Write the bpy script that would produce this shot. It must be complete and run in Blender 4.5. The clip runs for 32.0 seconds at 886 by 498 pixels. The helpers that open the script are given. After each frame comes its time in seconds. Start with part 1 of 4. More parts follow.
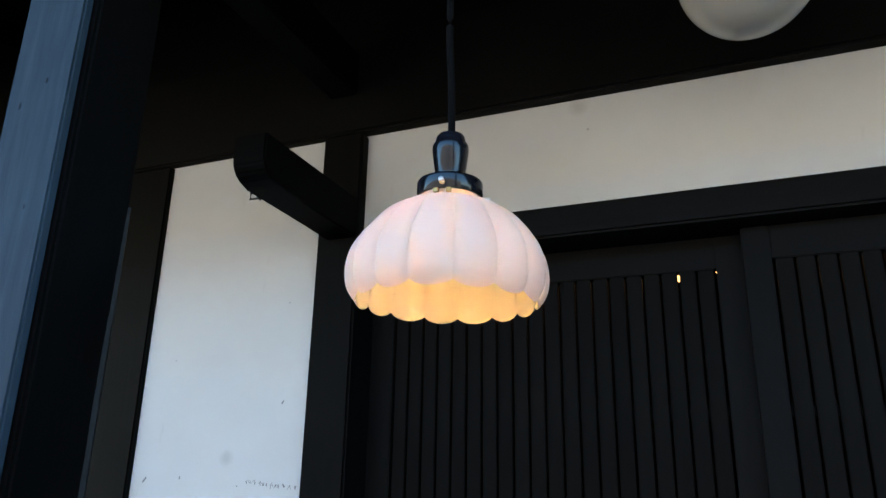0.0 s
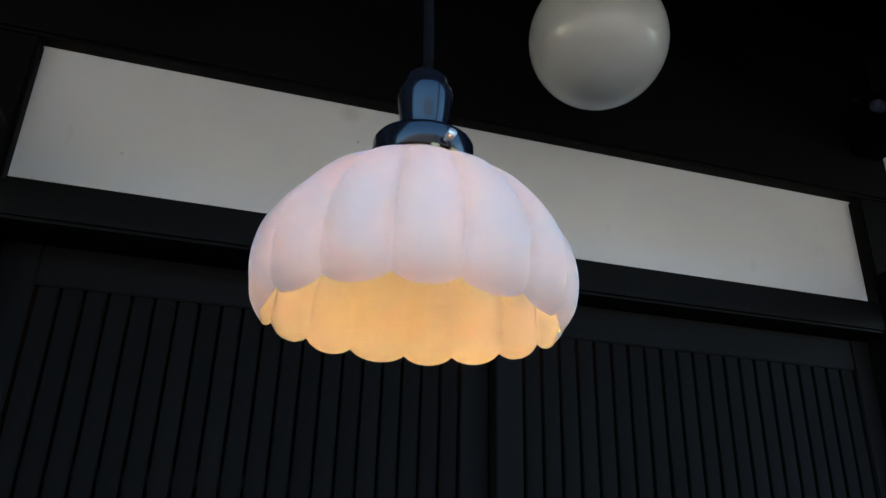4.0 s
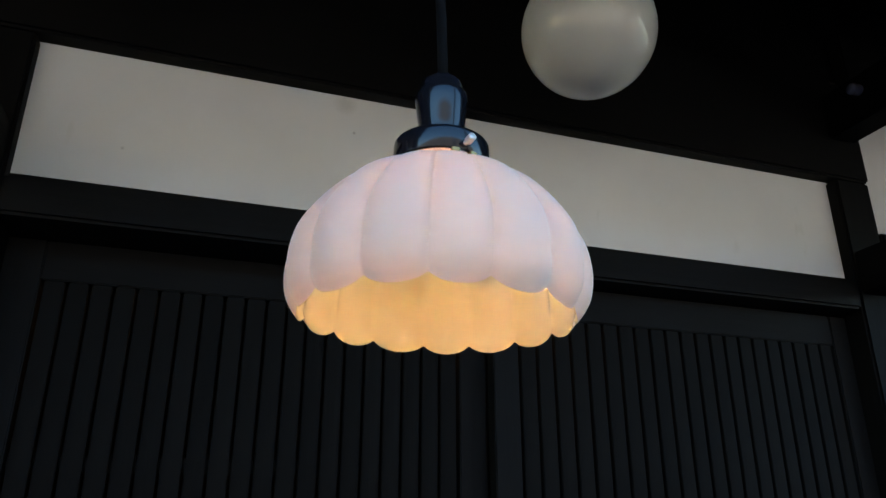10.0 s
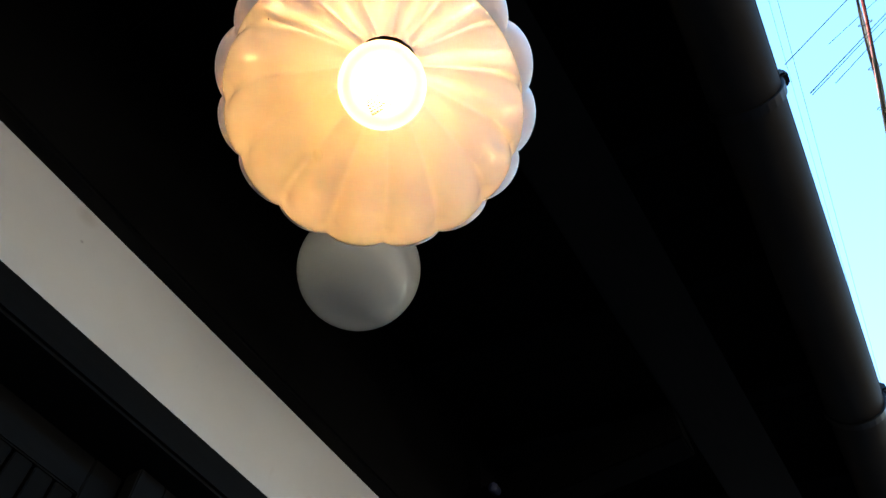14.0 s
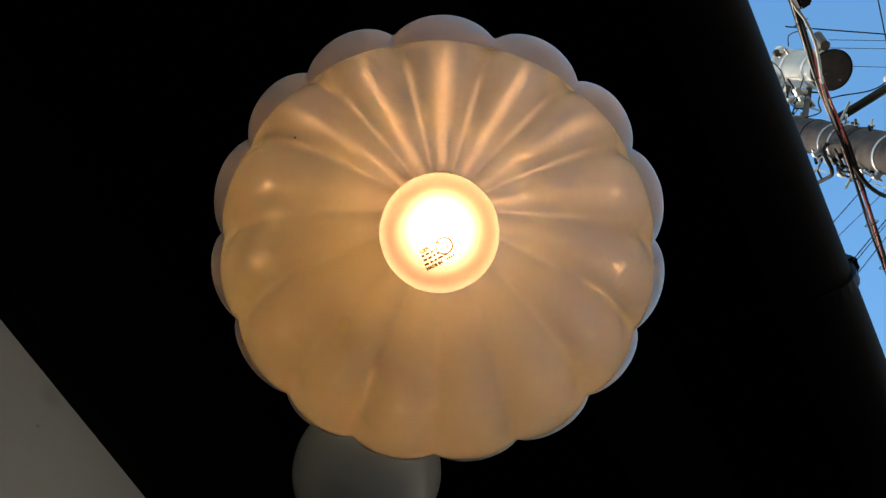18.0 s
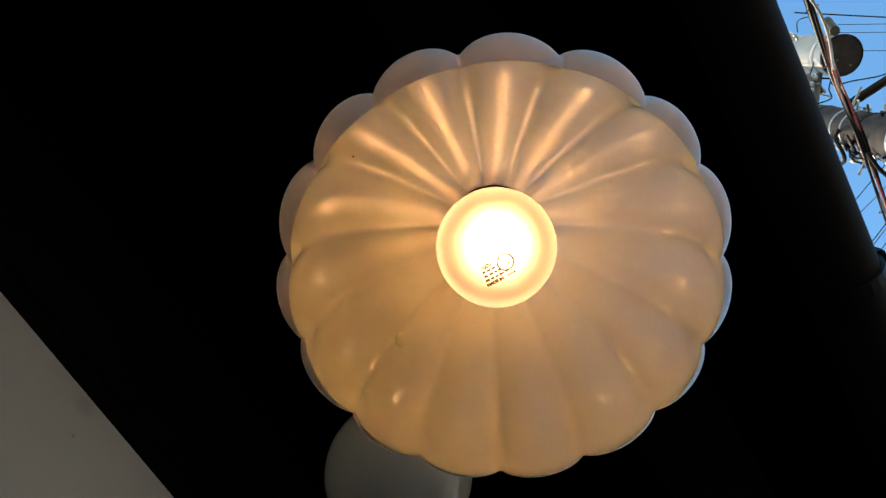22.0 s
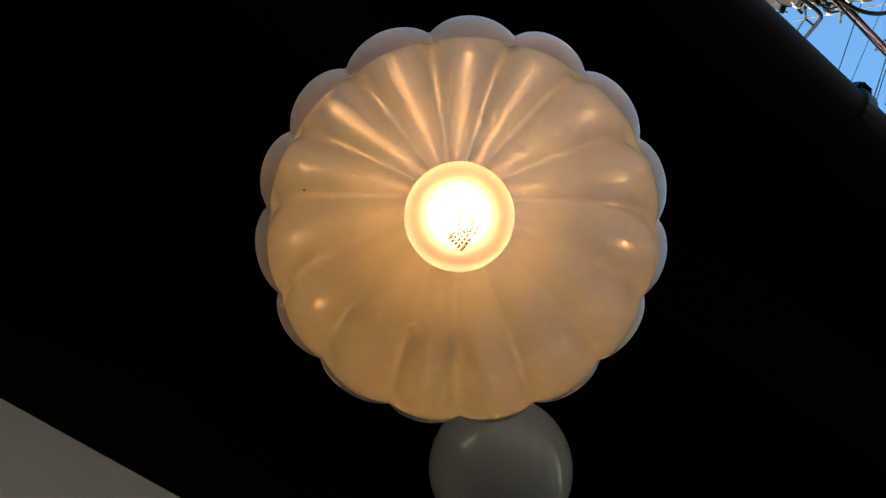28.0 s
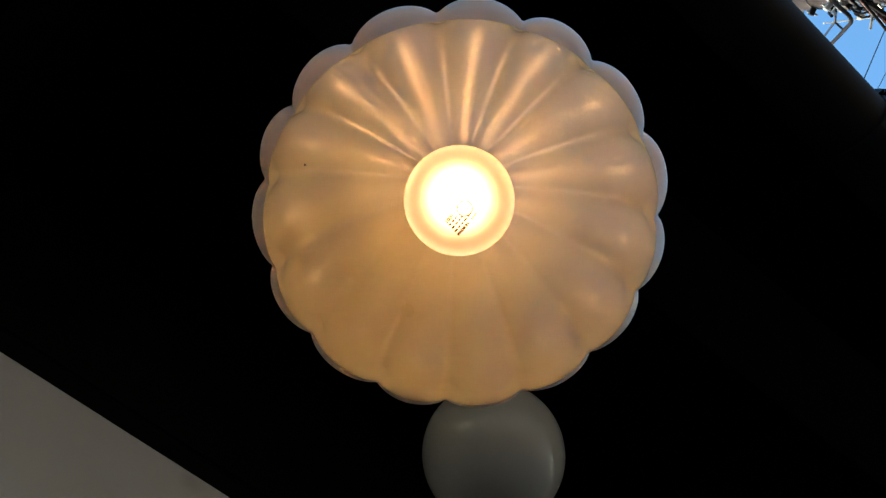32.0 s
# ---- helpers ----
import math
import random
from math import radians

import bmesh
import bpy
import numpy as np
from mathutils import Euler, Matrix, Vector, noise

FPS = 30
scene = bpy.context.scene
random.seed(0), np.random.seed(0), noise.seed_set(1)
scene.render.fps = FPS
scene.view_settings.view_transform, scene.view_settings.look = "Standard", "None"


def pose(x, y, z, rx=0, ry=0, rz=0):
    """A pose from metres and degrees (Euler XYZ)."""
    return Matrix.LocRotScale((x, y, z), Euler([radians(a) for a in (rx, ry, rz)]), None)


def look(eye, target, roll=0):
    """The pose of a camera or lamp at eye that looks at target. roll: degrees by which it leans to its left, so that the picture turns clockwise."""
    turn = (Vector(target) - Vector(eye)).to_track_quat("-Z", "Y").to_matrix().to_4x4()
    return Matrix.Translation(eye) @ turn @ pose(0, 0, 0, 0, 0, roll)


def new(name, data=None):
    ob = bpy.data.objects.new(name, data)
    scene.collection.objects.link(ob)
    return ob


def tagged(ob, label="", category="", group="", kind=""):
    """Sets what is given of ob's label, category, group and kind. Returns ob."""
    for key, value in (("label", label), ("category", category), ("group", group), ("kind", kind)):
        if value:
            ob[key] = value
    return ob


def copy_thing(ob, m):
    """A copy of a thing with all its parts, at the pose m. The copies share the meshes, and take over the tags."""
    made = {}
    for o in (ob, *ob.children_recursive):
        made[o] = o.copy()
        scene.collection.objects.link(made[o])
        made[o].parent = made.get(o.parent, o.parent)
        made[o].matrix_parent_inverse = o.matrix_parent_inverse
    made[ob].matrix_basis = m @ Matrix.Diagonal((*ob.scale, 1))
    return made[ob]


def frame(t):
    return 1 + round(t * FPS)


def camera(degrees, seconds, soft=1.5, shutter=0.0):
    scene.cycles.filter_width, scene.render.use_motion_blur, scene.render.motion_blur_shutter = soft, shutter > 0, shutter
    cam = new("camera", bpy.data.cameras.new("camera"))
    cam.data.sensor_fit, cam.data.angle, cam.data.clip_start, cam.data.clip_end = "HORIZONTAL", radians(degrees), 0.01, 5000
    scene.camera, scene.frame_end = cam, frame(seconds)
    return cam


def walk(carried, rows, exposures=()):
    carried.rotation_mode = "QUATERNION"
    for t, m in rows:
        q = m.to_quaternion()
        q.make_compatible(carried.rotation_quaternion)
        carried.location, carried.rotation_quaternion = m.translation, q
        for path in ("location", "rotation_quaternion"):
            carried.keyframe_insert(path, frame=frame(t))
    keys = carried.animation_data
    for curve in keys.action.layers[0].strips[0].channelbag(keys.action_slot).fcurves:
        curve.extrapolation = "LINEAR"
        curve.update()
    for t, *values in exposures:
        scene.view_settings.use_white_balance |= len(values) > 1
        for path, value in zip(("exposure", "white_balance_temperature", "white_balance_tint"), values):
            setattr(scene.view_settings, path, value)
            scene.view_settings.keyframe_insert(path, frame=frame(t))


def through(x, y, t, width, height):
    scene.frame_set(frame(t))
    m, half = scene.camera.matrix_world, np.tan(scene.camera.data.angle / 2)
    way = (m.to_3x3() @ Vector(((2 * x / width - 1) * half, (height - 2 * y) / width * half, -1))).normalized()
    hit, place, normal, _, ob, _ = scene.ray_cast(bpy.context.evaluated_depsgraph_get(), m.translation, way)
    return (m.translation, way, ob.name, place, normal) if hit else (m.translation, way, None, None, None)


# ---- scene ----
# The lamp's rim is at RIM; the house front runs along x at y = 0.6, the street lies towards -y.
RIM = 1.62
cam = camera(63.55, 32.0)
ROWS = [
    (0, 0.2760, -0.6870, 1.4425, 107.58, -1.02, 22.18),
    (0.5, 0.2669, -0.6784, 1.4428, 107.65, -0.86, 22.14),
    (1, 0.2393, -0.6744, 1.4526, 107.19, -0.67, 20.59),
    (1.5, 0.1738, -0.5870, 1.4497, 108.00, -0.56, 17.13),
    (2, 0.0826, -0.5157, 1.4653, 109.19, -0.17, 10.92),
    (2.5, -0.0030, -0.4921, 1.4699, 110.37, -0.67, 0.17),
    (3, -0.0909, -0.4741, 1.4679, 110.61, -0.62, -11.89),
    (3.5, -0.0990, -0.4433, 1.4802, 110.61, -0.81, -17.02),
    (4, -0.1152, -0.4427, 1.4870, 112.15, -1.60, -17.48),
    (4.5, -0.1465, -0.4385, 1.4816, 112.64, -1.57, -19.80),
    (6.5, -0.1627, -0.4620, 1.4835, 111.97, -1.23, -19.31),
    (7, -0.1609, -0.4608, 1.4833, 111.78, -0.85, -19.21),
    (8, -0.1596, -0.4649, 1.4853, 111.17, -0.37, -19.20),
    (9, -0.1587, -0.4729, 1.4870, 110.83, -0.27, -18.83),
    (10, -0.1549, -0.4656, 1.4860, 110.59, -0.04, -18.74),
    (10.5, -0.1420, -0.4402, 1.4843, 110.99, -0.05, -19.17),
    (11, -0.0992, -0.4119, 1.4756, 112.94, -0.63, -17.70),
    (11.5, -0.0548, -0.3775, 1.4791, 114.51, -0.49, -14.16),
    (12, -0.0316, -0.2855, 1.4714, 117.88, -0.39, -19.79),
    (12.3, -0.0373, -0.2145, 1.4694, 120.62, -0.36, -28.62),
    (12.6, -0.0220, -0.2196, 1.4407, 124.31, -0.39, -32.34),
    (13, -0.0553, -0.2267, 1.3271, 135.44, -2.66, -37.43),
    (13.3, -0.0868, -0.2211, 1.2166, 141.51, -2.22, -42.55),
    (13.6, -0.1138, -0.1760, 1.1681, 145.76, 0.36, -49.47),
    (14, -0.1159, -0.1215, 1.1692, 149.72, 0.79, -57.46),
    (14.5, -0.1250, -0.0745, 1.1954, 157.01, -2.50, -60.38),
    (16.5, -0.1039, -0.0422, 1.1908, 163.89, -1.22, -53.56),
    (17, -0.0944, -0.0414, 1.2242, 164.13, -0.67, -53.69),
    (17.5, -0.0771, -0.0444, 1.2840, 164.43, -0.94, -57.85),
    (18, -0.0810, -0.0526, 1.3076, 164.55, 0.10, -59.20),
    (19, -0.0907, -0.0450, 1.3085, 164.84, 0.38, -58.44),
    (20, -0.0963, -0.0456, 1.3047, 164.56, 0.70, -57.43),
    (21, -0.0971, -0.0419, 1.3041, 164.25, 0.87, -56.77),
    (22, -0.1046, -0.0353, 1.3115, 164.02, -0.14, -57.91),
    (23, -0.1159, -0.0435, 1.3149, 163.90, -1.91, -60.58),
    (24, -0.1160, -0.0437, 1.3119, 163.20, -1.93, -60.58),
    (25, -0.0967, -0.0453, 1.2953, 162.33, 2.53, -50.17),
    (25.5, -0.0911, -0.0575, 1.2892, 162.33, 5.17, -40.20),
    (27.5, -0.0797, -0.0561, 1.2693, 165.72, 3.24, -33.92),
    (28, -0.0721, -0.0547, 1.2707, 165.97, 2.70, -35.19),
    (29, -0.0716, -0.0561, 1.2666, 165.64, 2.72, -36.32),
    (30, -0.0687, -0.0553, 1.2669, 165.60, 2.09, -36.49),
    (31, -0.0655, -0.0572, 1.2727, 165.01, 1.38, -37.61),
    (32, -0.0648, -0.0588, 1.2710, 164.64, 0.94, -38.27),
]
TINT = 10
# seconds, stops, white point
STOPS = [(0, 2.32, 8950), (2, 2.28, 8550), (3, 2.2, 8000), (4, 1.94, 8000), (7, 1.93, 8400), (10, 1.92, 8700), (11, 1.97, 8750), (11.6, 1.95, 8700), (12, 1.65, 8600),
         (12.6, 1.42, 8600), (13, 1.53, 8700), (13.6, 1.85, 9000), (14, 1.95, 9200), (14.5, 1.72, 9200), (16.5, 1.06, 9100), (17, 0.78, 9100), (18, 0.19, 10000), (20, 0.22, 10500),
         (21.5, 0.38, 10400), (25, 0.42, 10200), (28, 0.36, 10100), (32, 0.40, 10100)]
EXPOSURES = [(t, e, k, TINT) for t, e, k in STOPS]
walk(cam, [(t, pose(x, y, z, rx, ry, rz)) for t, x, y, z, rx, ry, rz in ROWS], EXPOSURES)

# ---- world, sun ----
SUN_AZ, SUN_EL = radians(22), radians(42)
world = bpy.data.worlds.new("sky")
scene.world = world
world.use_nodes = True
wn, wl = world.node_tree.nodes, world.node_tree.links
sky = wn.new("ShaderNodeTexSky")
sky.sky_type = "NISHITA"
sky.sun_disc = False
sky.sun_elevation, sky.sun_rotation = SUN_EL, SUN_AZ
sky.air_density, sky.dust_density, sky.ozone_density = 1.0, 0.1, 3.5
deep = wn.new("ShaderNodeHueSaturation")
deep.inputs["Saturation"].default_value = 1.26
wl.new(sky.outputs[0], deep.inputs["Color"])
wl.new(deep.outputs[0], wn["Background"].inputs[0])
wn["Background"].inputs[1].default_value = 0.40
sun_data = bpy.data.lights.new("sun", "SUN")
sun_data.energy, sun_data.angle, sun_data.color = 4.5, radians(0.55), (1.0, 0.93, 0.84)
sun = new("sun", sun_data)
sun_from = Vector((math.sin(SUN_AZ) * math.cos(SUN_EL), math.cos(SUN_AZ) * math.cos(SUN_EL), math.sin(SUN_EL)))
sun.matrix_world = look(sun_from * 30, (0, 0, 0))


# ---- materials ----
def material(name):
    m = bpy.data.materials.new(name)
    m.use_nodes = True
    return m, m.node_tree.nodes, m.node_tree.links, m.node_tree.nodes["Principled BSDF"]


def ramp(nodes, stops):
    r = nodes.new("ShaderNodeValToRGB")
    while len(r.color_ramp.elements) < len(stops):
        r.color_ramp.elements.new(0.5)
    for e, (p, c) in zip(r.color_ramp.elements, stops):
        e.position, e.color = p, (*c, 1)
    return r


def coords(nodes, links, scale=(1, 1, 1)):
    tc, mp = nodes.new("ShaderNodeTexCoord"), nodes.new("ShaderNodeMapping")
    mp.inputs["Scale"].default_value = scale
    links.new(tc.outputs["Object"], mp.inputs["Vector"])
    return mp.outputs["Vector"]


def noise_node(nodes, links, vec, scale, detail=4.0, rough=0.55):
    n = nodes.new("ShaderNodeTexNoise")
    n.inputs["Scale"].default_value, n.inputs["Detail"].default_value, n.inputs["Roughness"].default_value = scale, detail, rough
    links.new(vec, n.inputs["Vector"])
    return n.outputs["Fac"]


def bump(nodes, links, b, height, strength, distance=0.002):
    n = nodes.new("ShaderNodeBump")
    n.inputs["Strength"].default_value, n.inputs["Distance"].default_value = strength, distance
    links.new(height, n.inputs["Height"])
    links.new(n.outputs["Normal"], b.inputs["Normal"])


def wood(name, dark, light, axis, rough=0.6, depth=0.5, sheen=0.09):
    """Stained timber: grain drawn out along an axis, blotches, and a difference from piece to piece."""
    m, n, l, b = material(name)
    s = [9.0, 9.0, 9.0]
    s["xyz".index(axis)] = 0.6
    grain = noise_node(n, l, coords(n, l, s), 9.0, 6.0, 0.65)
    blotch = noise_node(n, l, coords(n, l), 5.0, 3.0)
    mixv = n.new("ShaderNodeMath")
    mixv.operation = "MULTIPLY_ADD"
    l.new(grain, mixv.inputs[0])
    mixv.inputs[1].default_value = 0.6
    half = n.new("ShaderNodeMath")
    half.operation = "MULTIPLY"
    l.new(blotch, half.inputs[0])
    half.inputs[1].default_value = 0.4
    l.new(half.outputs[0], mixv.inputs[2])
    r = ramp(n, [(0.32, dark), (0.68, light)])
    l.new(mixv.outputs[0], r.inputs[0])
    info, hsv = n.new("ShaderNodeObjectInfo"), n.new("ShaderNodeHueSaturation")
    vary = n.new("ShaderNodeMapRange")
    vary.inputs["To Min"].default_value, vary.inputs["To Max"].default_value = 0.8, 1.2
    l.new(info.outputs["Random"], vary.inputs["Value"])
    l.new(vary.outputs[0], hsv.inputs["Value"])
    l.new(r.outputs[0], hsv.inputs["Color"])
    l.new(hsv.outputs[0], b.inputs["Base Color"])
    rr = n.new("ShaderNodeMapRange")
    rr.inputs["To Min"].default_value, rr.inputs["To Max"].default_value = rough - 0.1, rough + 0.15
    l.new(blotch, rr.inputs["Value"])
    l.new(rr.outputs[0], b.inputs["Roughness"])
    b.inputs["Specular IOR Level"].default_value = sheen
    bump(n, l, b, grain, depth, 0.0015)
    return m


def paint(name, color, rough=0.5, metallic=0.0, vary=0.15, scale=12.0, strength=0.15):
    m, n, l, b = material(name)
    f = noise_node(n, l, coords(n, l), scale, 5.0)
    lo = tuple(c * (1 - vary) for c in color)
    hi = tuple(min(1, c * (1 + vary)) for c in color)
    r = ramp(n, [(0.3, lo), (0.7, hi)])
    l.new(f, r.inputs[0])
    l.new(r.outputs[0], b.inputs["Base Color"])
    b.inputs["Roughness"].default_value, b.inputs["Metallic"].default_value = rough, metallic
    if strength:
        bump(n, l, b, noise_node(n, l, coords(n, l), scale * 8), strength, 0.001)
    return m


SMUDGE = (-0.743, 0.598, RIM - 0.15)


def plaster_material():
    m, n, l, b = material("white_plaster")
    v = coords(n, l)
    cloud = noise_node(n, l, v, 2.2, 5.0, 0.6)
    r = ramp(n, [(0.3, (0.53, 0.525, 0.50)), (0.7, (0.605, 0.60, 0.575))])
    l.new(cloud, r.inputs[0])
    # sparse dark specks and scuffs
    speck = n.new("ShaderNodeTexVoronoi")
    speck.inputs["Scale"].default_value = 5.0
    l.new(v, speck.inputs["Vector"])
    cut = ramp(n, [(0.010, (0.5, 0.49, 0.47)), (0.022, (1, 1, 1))])
    l.new(speck.outputs["Distance"], cut.inputs[0])
    smear = noise_node(n, l, coords(n, l, (9, 9, 3)), 1.7, 3.0)
    scut = ramp(n, [(0.24, (0.88, 0.87, 0.84)), (0.33, (1, 1, 1))])
    l.new(smear, scut.inputs[0])
    # two grey smudges with a shape of their own
    smudges = []
    for at, size in (((0.030, 0.607, RIM + 0.537), 0.016), (SMUDGE, 0.014)):
        near, soft = n.new("ShaderNodeVectorMath"), ramp(n, [(0.0, (0.84, 0.83, 0.81)), (1.0, (1, 1, 1))])
        near.operation = "DISTANCE"
        l.new(v, near.inputs[0])
        near.inputs[1].default_value = at
        wob = n.new("ShaderNodeMath")
        wob.operation = "MULTIPLY_ADD"
        l.new(noise_node(n, l, v, 60.0), wob.inputs[0])
        wob.inputs[1].default_value = -size * 0.8
        l.new(near.outputs["Value"], wob.inputs[2])
        rel = n.new("ShaderNodeMath")
        rel.operation = "DIVIDE"
        l.new(wob.outputs[0], rel.inputs[0])
        rel.inputs[1].default_value = size
        l.new(rel.outputs[0], soft.inputs[0])
        smudges.append(soft)
    last = r.outputs[0]
    for c in (cut, scut, *smudges):
        mx = n.new("ShaderNodeMix")
        mx.data_type, mx.blend_type = "RGBA", "MULTIPLY"
        mx.inputs[0].default_value = 1.0
        l.new(last, mx.inputs[6])
        l.new(c.outputs[0], mx.inputs[7])
        last = mx.outputs[2]
    l.new(last, b.inputs["Base Color"])
    b.inputs["Roughness"].default_value, b.inputs["Specular IOR Level"].default_value = 0.85, 0.2
    bump(n, l, b, noise_node(n, l, v, 160.0, 3.0), 0.12, 0.001)
    return m


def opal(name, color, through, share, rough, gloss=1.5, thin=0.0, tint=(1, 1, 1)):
    """Milk glass: scatters light back and through, under a gloss. thin: how much more goes through where the painted
    mask asks for glow.
    """
    m, n, l, b = material(name)
    n.remove(b)
    out = n["Material Output"]
    cloud = noise_node(n, l, coords(n, l), 30.0, 3.0)
    r = ramp(n, [(0.3, tuple(c * 0.97 for c in color)), (0.7, color)])
    l.new(cloud, r.inputs[0])
    d, t, g = n.new("ShaderNodeBsdfDiffuse"), n.new("ShaderNodeBsdfTranslucent"), n.new("ShaderNodeBsdfGlossy")
    l.new(r.outputs[0], d.inputs["Color"])
    t.inputs["Color"].default_value = (*through, 1)
    g.inputs["Roughness"].default_value = rough
    g.inputs["Color"].default_value = (*tint, 1)
    body, coat, fr = n.new("ShaderNodeMixShader"), n.new("ShaderNodeMixShader"), n.new("ShaderNodeFresnel")
    body.inputs[0].default_value = share
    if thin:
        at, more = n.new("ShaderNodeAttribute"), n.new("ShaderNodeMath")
        at.attribute_name = "glow_mask"
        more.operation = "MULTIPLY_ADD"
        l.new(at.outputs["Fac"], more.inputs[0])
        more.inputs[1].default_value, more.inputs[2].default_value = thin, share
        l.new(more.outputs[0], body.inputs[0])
    fr.inputs["IOR"].default_value = gloss
    l.new(d.outputs[0], body.inputs[1])
    l.new(t.outputs[0], body.inputs[2])
    l.new(fr.outputs[0], coat.inputs[0])
    l.new(body.outputs[0], coat.inputs[1])
    l.new(g.outputs[0], coat.inputs[2])
    l.new(coat.outputs[0], out.inputs["Surface"])
    return m


def glow(name, color, strength):
    m, n, l, b = material(name)
    n.remove(b)
    e = n.new("ShaderNodeEmission")
    e.inputs[0].default_value, e.inputs[1].default_value = (*color, 1), strength
    l.new(e.outputs[0], n["Material Output"].inputs["Surface"])
    return m


def frosted_bulb():
    """Frosted bulb glass: scatters the hot core's light widely and lets the rest through blurred."""
    m, n, l, b = material("frosted_bulb_glass")
    n.remove(b)
    e, t = n.new("ShaderNodeEmission"), n.new("ShaderNodeBsdfTranslucent")
    e.inputs[0].default_value, e.inputs[1].default_value = (1.0, 0.55, 0.36, 1), BULB_GLOW
    t.inputs["Color"].default_value = (0.15, 0.105, 0.105, 1)
    last = t
    for ior, rough, share in ((2.0, 1.0, 0.32), (1.6, 0.85, 0.38), (1.32, 0.75, 0.24)):
        f, mix = n.new("ShaderNodeBsdfRefraction"), n.new("ShaderNodeMixShader")
        f.inputs["Color"].default_value = (0.84, 0.74, 0.98, 1)
        f.inputs["Roughness"].default_value, f.inputs["IOR"].default_value = rough, ior
        mix.inputs[0].default_value = share
        l.new(last.outputs[0], mix.inputs[1])
        l.new(f.outputs[0], mix.inputs[2])
        last = mix
    a = n.new("ShaderNodeAddShader")
    l.new(e.outputs[0], a.inputs[0])
    l.new(last.outputs[0], a.inputs[1])
    l.new(a.outputs[0], n["Material Output"].inputs["Surface"])
    return m


BULB_GLOW = 0.06
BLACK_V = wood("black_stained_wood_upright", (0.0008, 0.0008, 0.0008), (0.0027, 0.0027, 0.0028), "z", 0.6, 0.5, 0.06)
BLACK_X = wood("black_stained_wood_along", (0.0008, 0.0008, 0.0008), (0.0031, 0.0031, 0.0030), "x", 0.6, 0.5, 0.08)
# the eave's shade is put into BLACK_Y and SOFFIT, set near zero
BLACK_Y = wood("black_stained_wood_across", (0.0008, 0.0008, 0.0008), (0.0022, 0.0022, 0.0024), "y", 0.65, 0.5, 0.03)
SOFFIT = wood("shaded_eave_boards", (0.0009, 0.0009, 0.0009), (0.0022, 0.0021, 0.0020), "y", 0.75, 0.5, 0.03)
# doors and lattice use lighter copies of the black stain
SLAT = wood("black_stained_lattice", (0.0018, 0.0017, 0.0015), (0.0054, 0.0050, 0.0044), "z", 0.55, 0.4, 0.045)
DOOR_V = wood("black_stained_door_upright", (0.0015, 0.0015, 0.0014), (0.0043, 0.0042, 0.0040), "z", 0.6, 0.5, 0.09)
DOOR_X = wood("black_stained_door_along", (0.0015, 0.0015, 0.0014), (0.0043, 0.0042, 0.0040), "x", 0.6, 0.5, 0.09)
KNOTS = ((-0.037, 0.245, 0.0035), (0.002, 0.273, 0.0028), (-0.03, -0.06, 0.0025), (0.008, 0.108, 0.002))
KNOT = wood("dark_knot", (0.010, 0.016, 0.022), (0.02, 0.032, 0.045), "y", 0.7)
WORN = wood("rubbed_wood", (0.016, 0.0155, 0.0155), (0.036, 0.035, 0.035), "z", 0.7)
SKYLIT_FRONT = wood("skylit_blue_post_front", (0.014, 0.028, 0.040), (0.032, 0.058, 0.078), "z", 0.7)
PLASTER = plaster_material()
# lamp warmth is put into the glass colours: pink outside, yellow inside and gloss
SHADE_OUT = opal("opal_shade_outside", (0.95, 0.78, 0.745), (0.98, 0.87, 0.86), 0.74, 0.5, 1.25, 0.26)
SHADE_IN = opal("opal_shade_inside_lamplit", (0.93, 0.845, 0.48), (0.98, 0.89, 0.76), 0.50, 0.04, 1.465, 0.44, (1.0, 0.97, 0.85))
GLOBE_GLASS = opal("opal_globe_glass", (0.66, 0.65, 0.59), (0.6, 0.59, 0.54), 0.45, 0.16, 1.5)
BULB_GLASS = frosted_bulb()
CORE = glow("hot_filament_core", (1.0, 0.645, 0.295), 66.0)
BAKELITE = paint("black_bakelite", (0.006, 0.0065, 0.009), 0.14, 0, 0.1, 30, 0.0)
BAKELITE.node_tree.nodes["Principled BSDF"].inputs["Specular IOR Level"].default_value = 0.3
CORD = paint("black_flex", (0.0018, 0.0018, 0.0020), 0.95, 0, 0.15, 12.0, 0.15)
STEEL = paint("bright_screw_steel", (0.72, 0.72, 0.70), 0.45, 0.8, 0.1, 40, 0.05)
BRASS = paint("tarnished_brass", (0.30, 0.19, 0.08), 0.4, 1.0, 0.25, 40, 0.05)
IRON = paint("black_iron", (0.02, 0.02, 0.022), 0.4, 0.6)
# dark iron with a bluish sky glint put into its colour
SKYLIT_IRON = paint("skylit_iron", (0.03, 0.034, 0.06), 0.6)
PENCIL = paint("pencil_grey", (0.20, 0.195, 0.185), 0.7)
INK = paint("brown_print", (0.06, 0.028, 0.010), 0.9)
GUTTER = paint("dark_brown_gutter", (0.020, 0.0172, 0.0155), 0.7, 0, 0.2, 6, 0.05)
GUTTER.node_tree.nodes["Principled BSDF"].inputs["Specular IOR Level"].default_value = 0.08
CONCRETE = paint("pole_concrete", (0.050, 0.042, 0.041), 0.8, 0, 0.45, 7, 0.4)
GREY_PAINT = paint("light_grey_paint", (0.50, 0.51, 0.52), 0.5, 0, 0.1, 6, 0.05)
GALVANISED = paint("galvanised_steel", (0.42, 0.43, 0.44), 0.45, 0.7, 0.2, 30, 0.1)
CUTOUT = paint("grey_cutout", (0.05, 0.049, 0.046), 0.7)
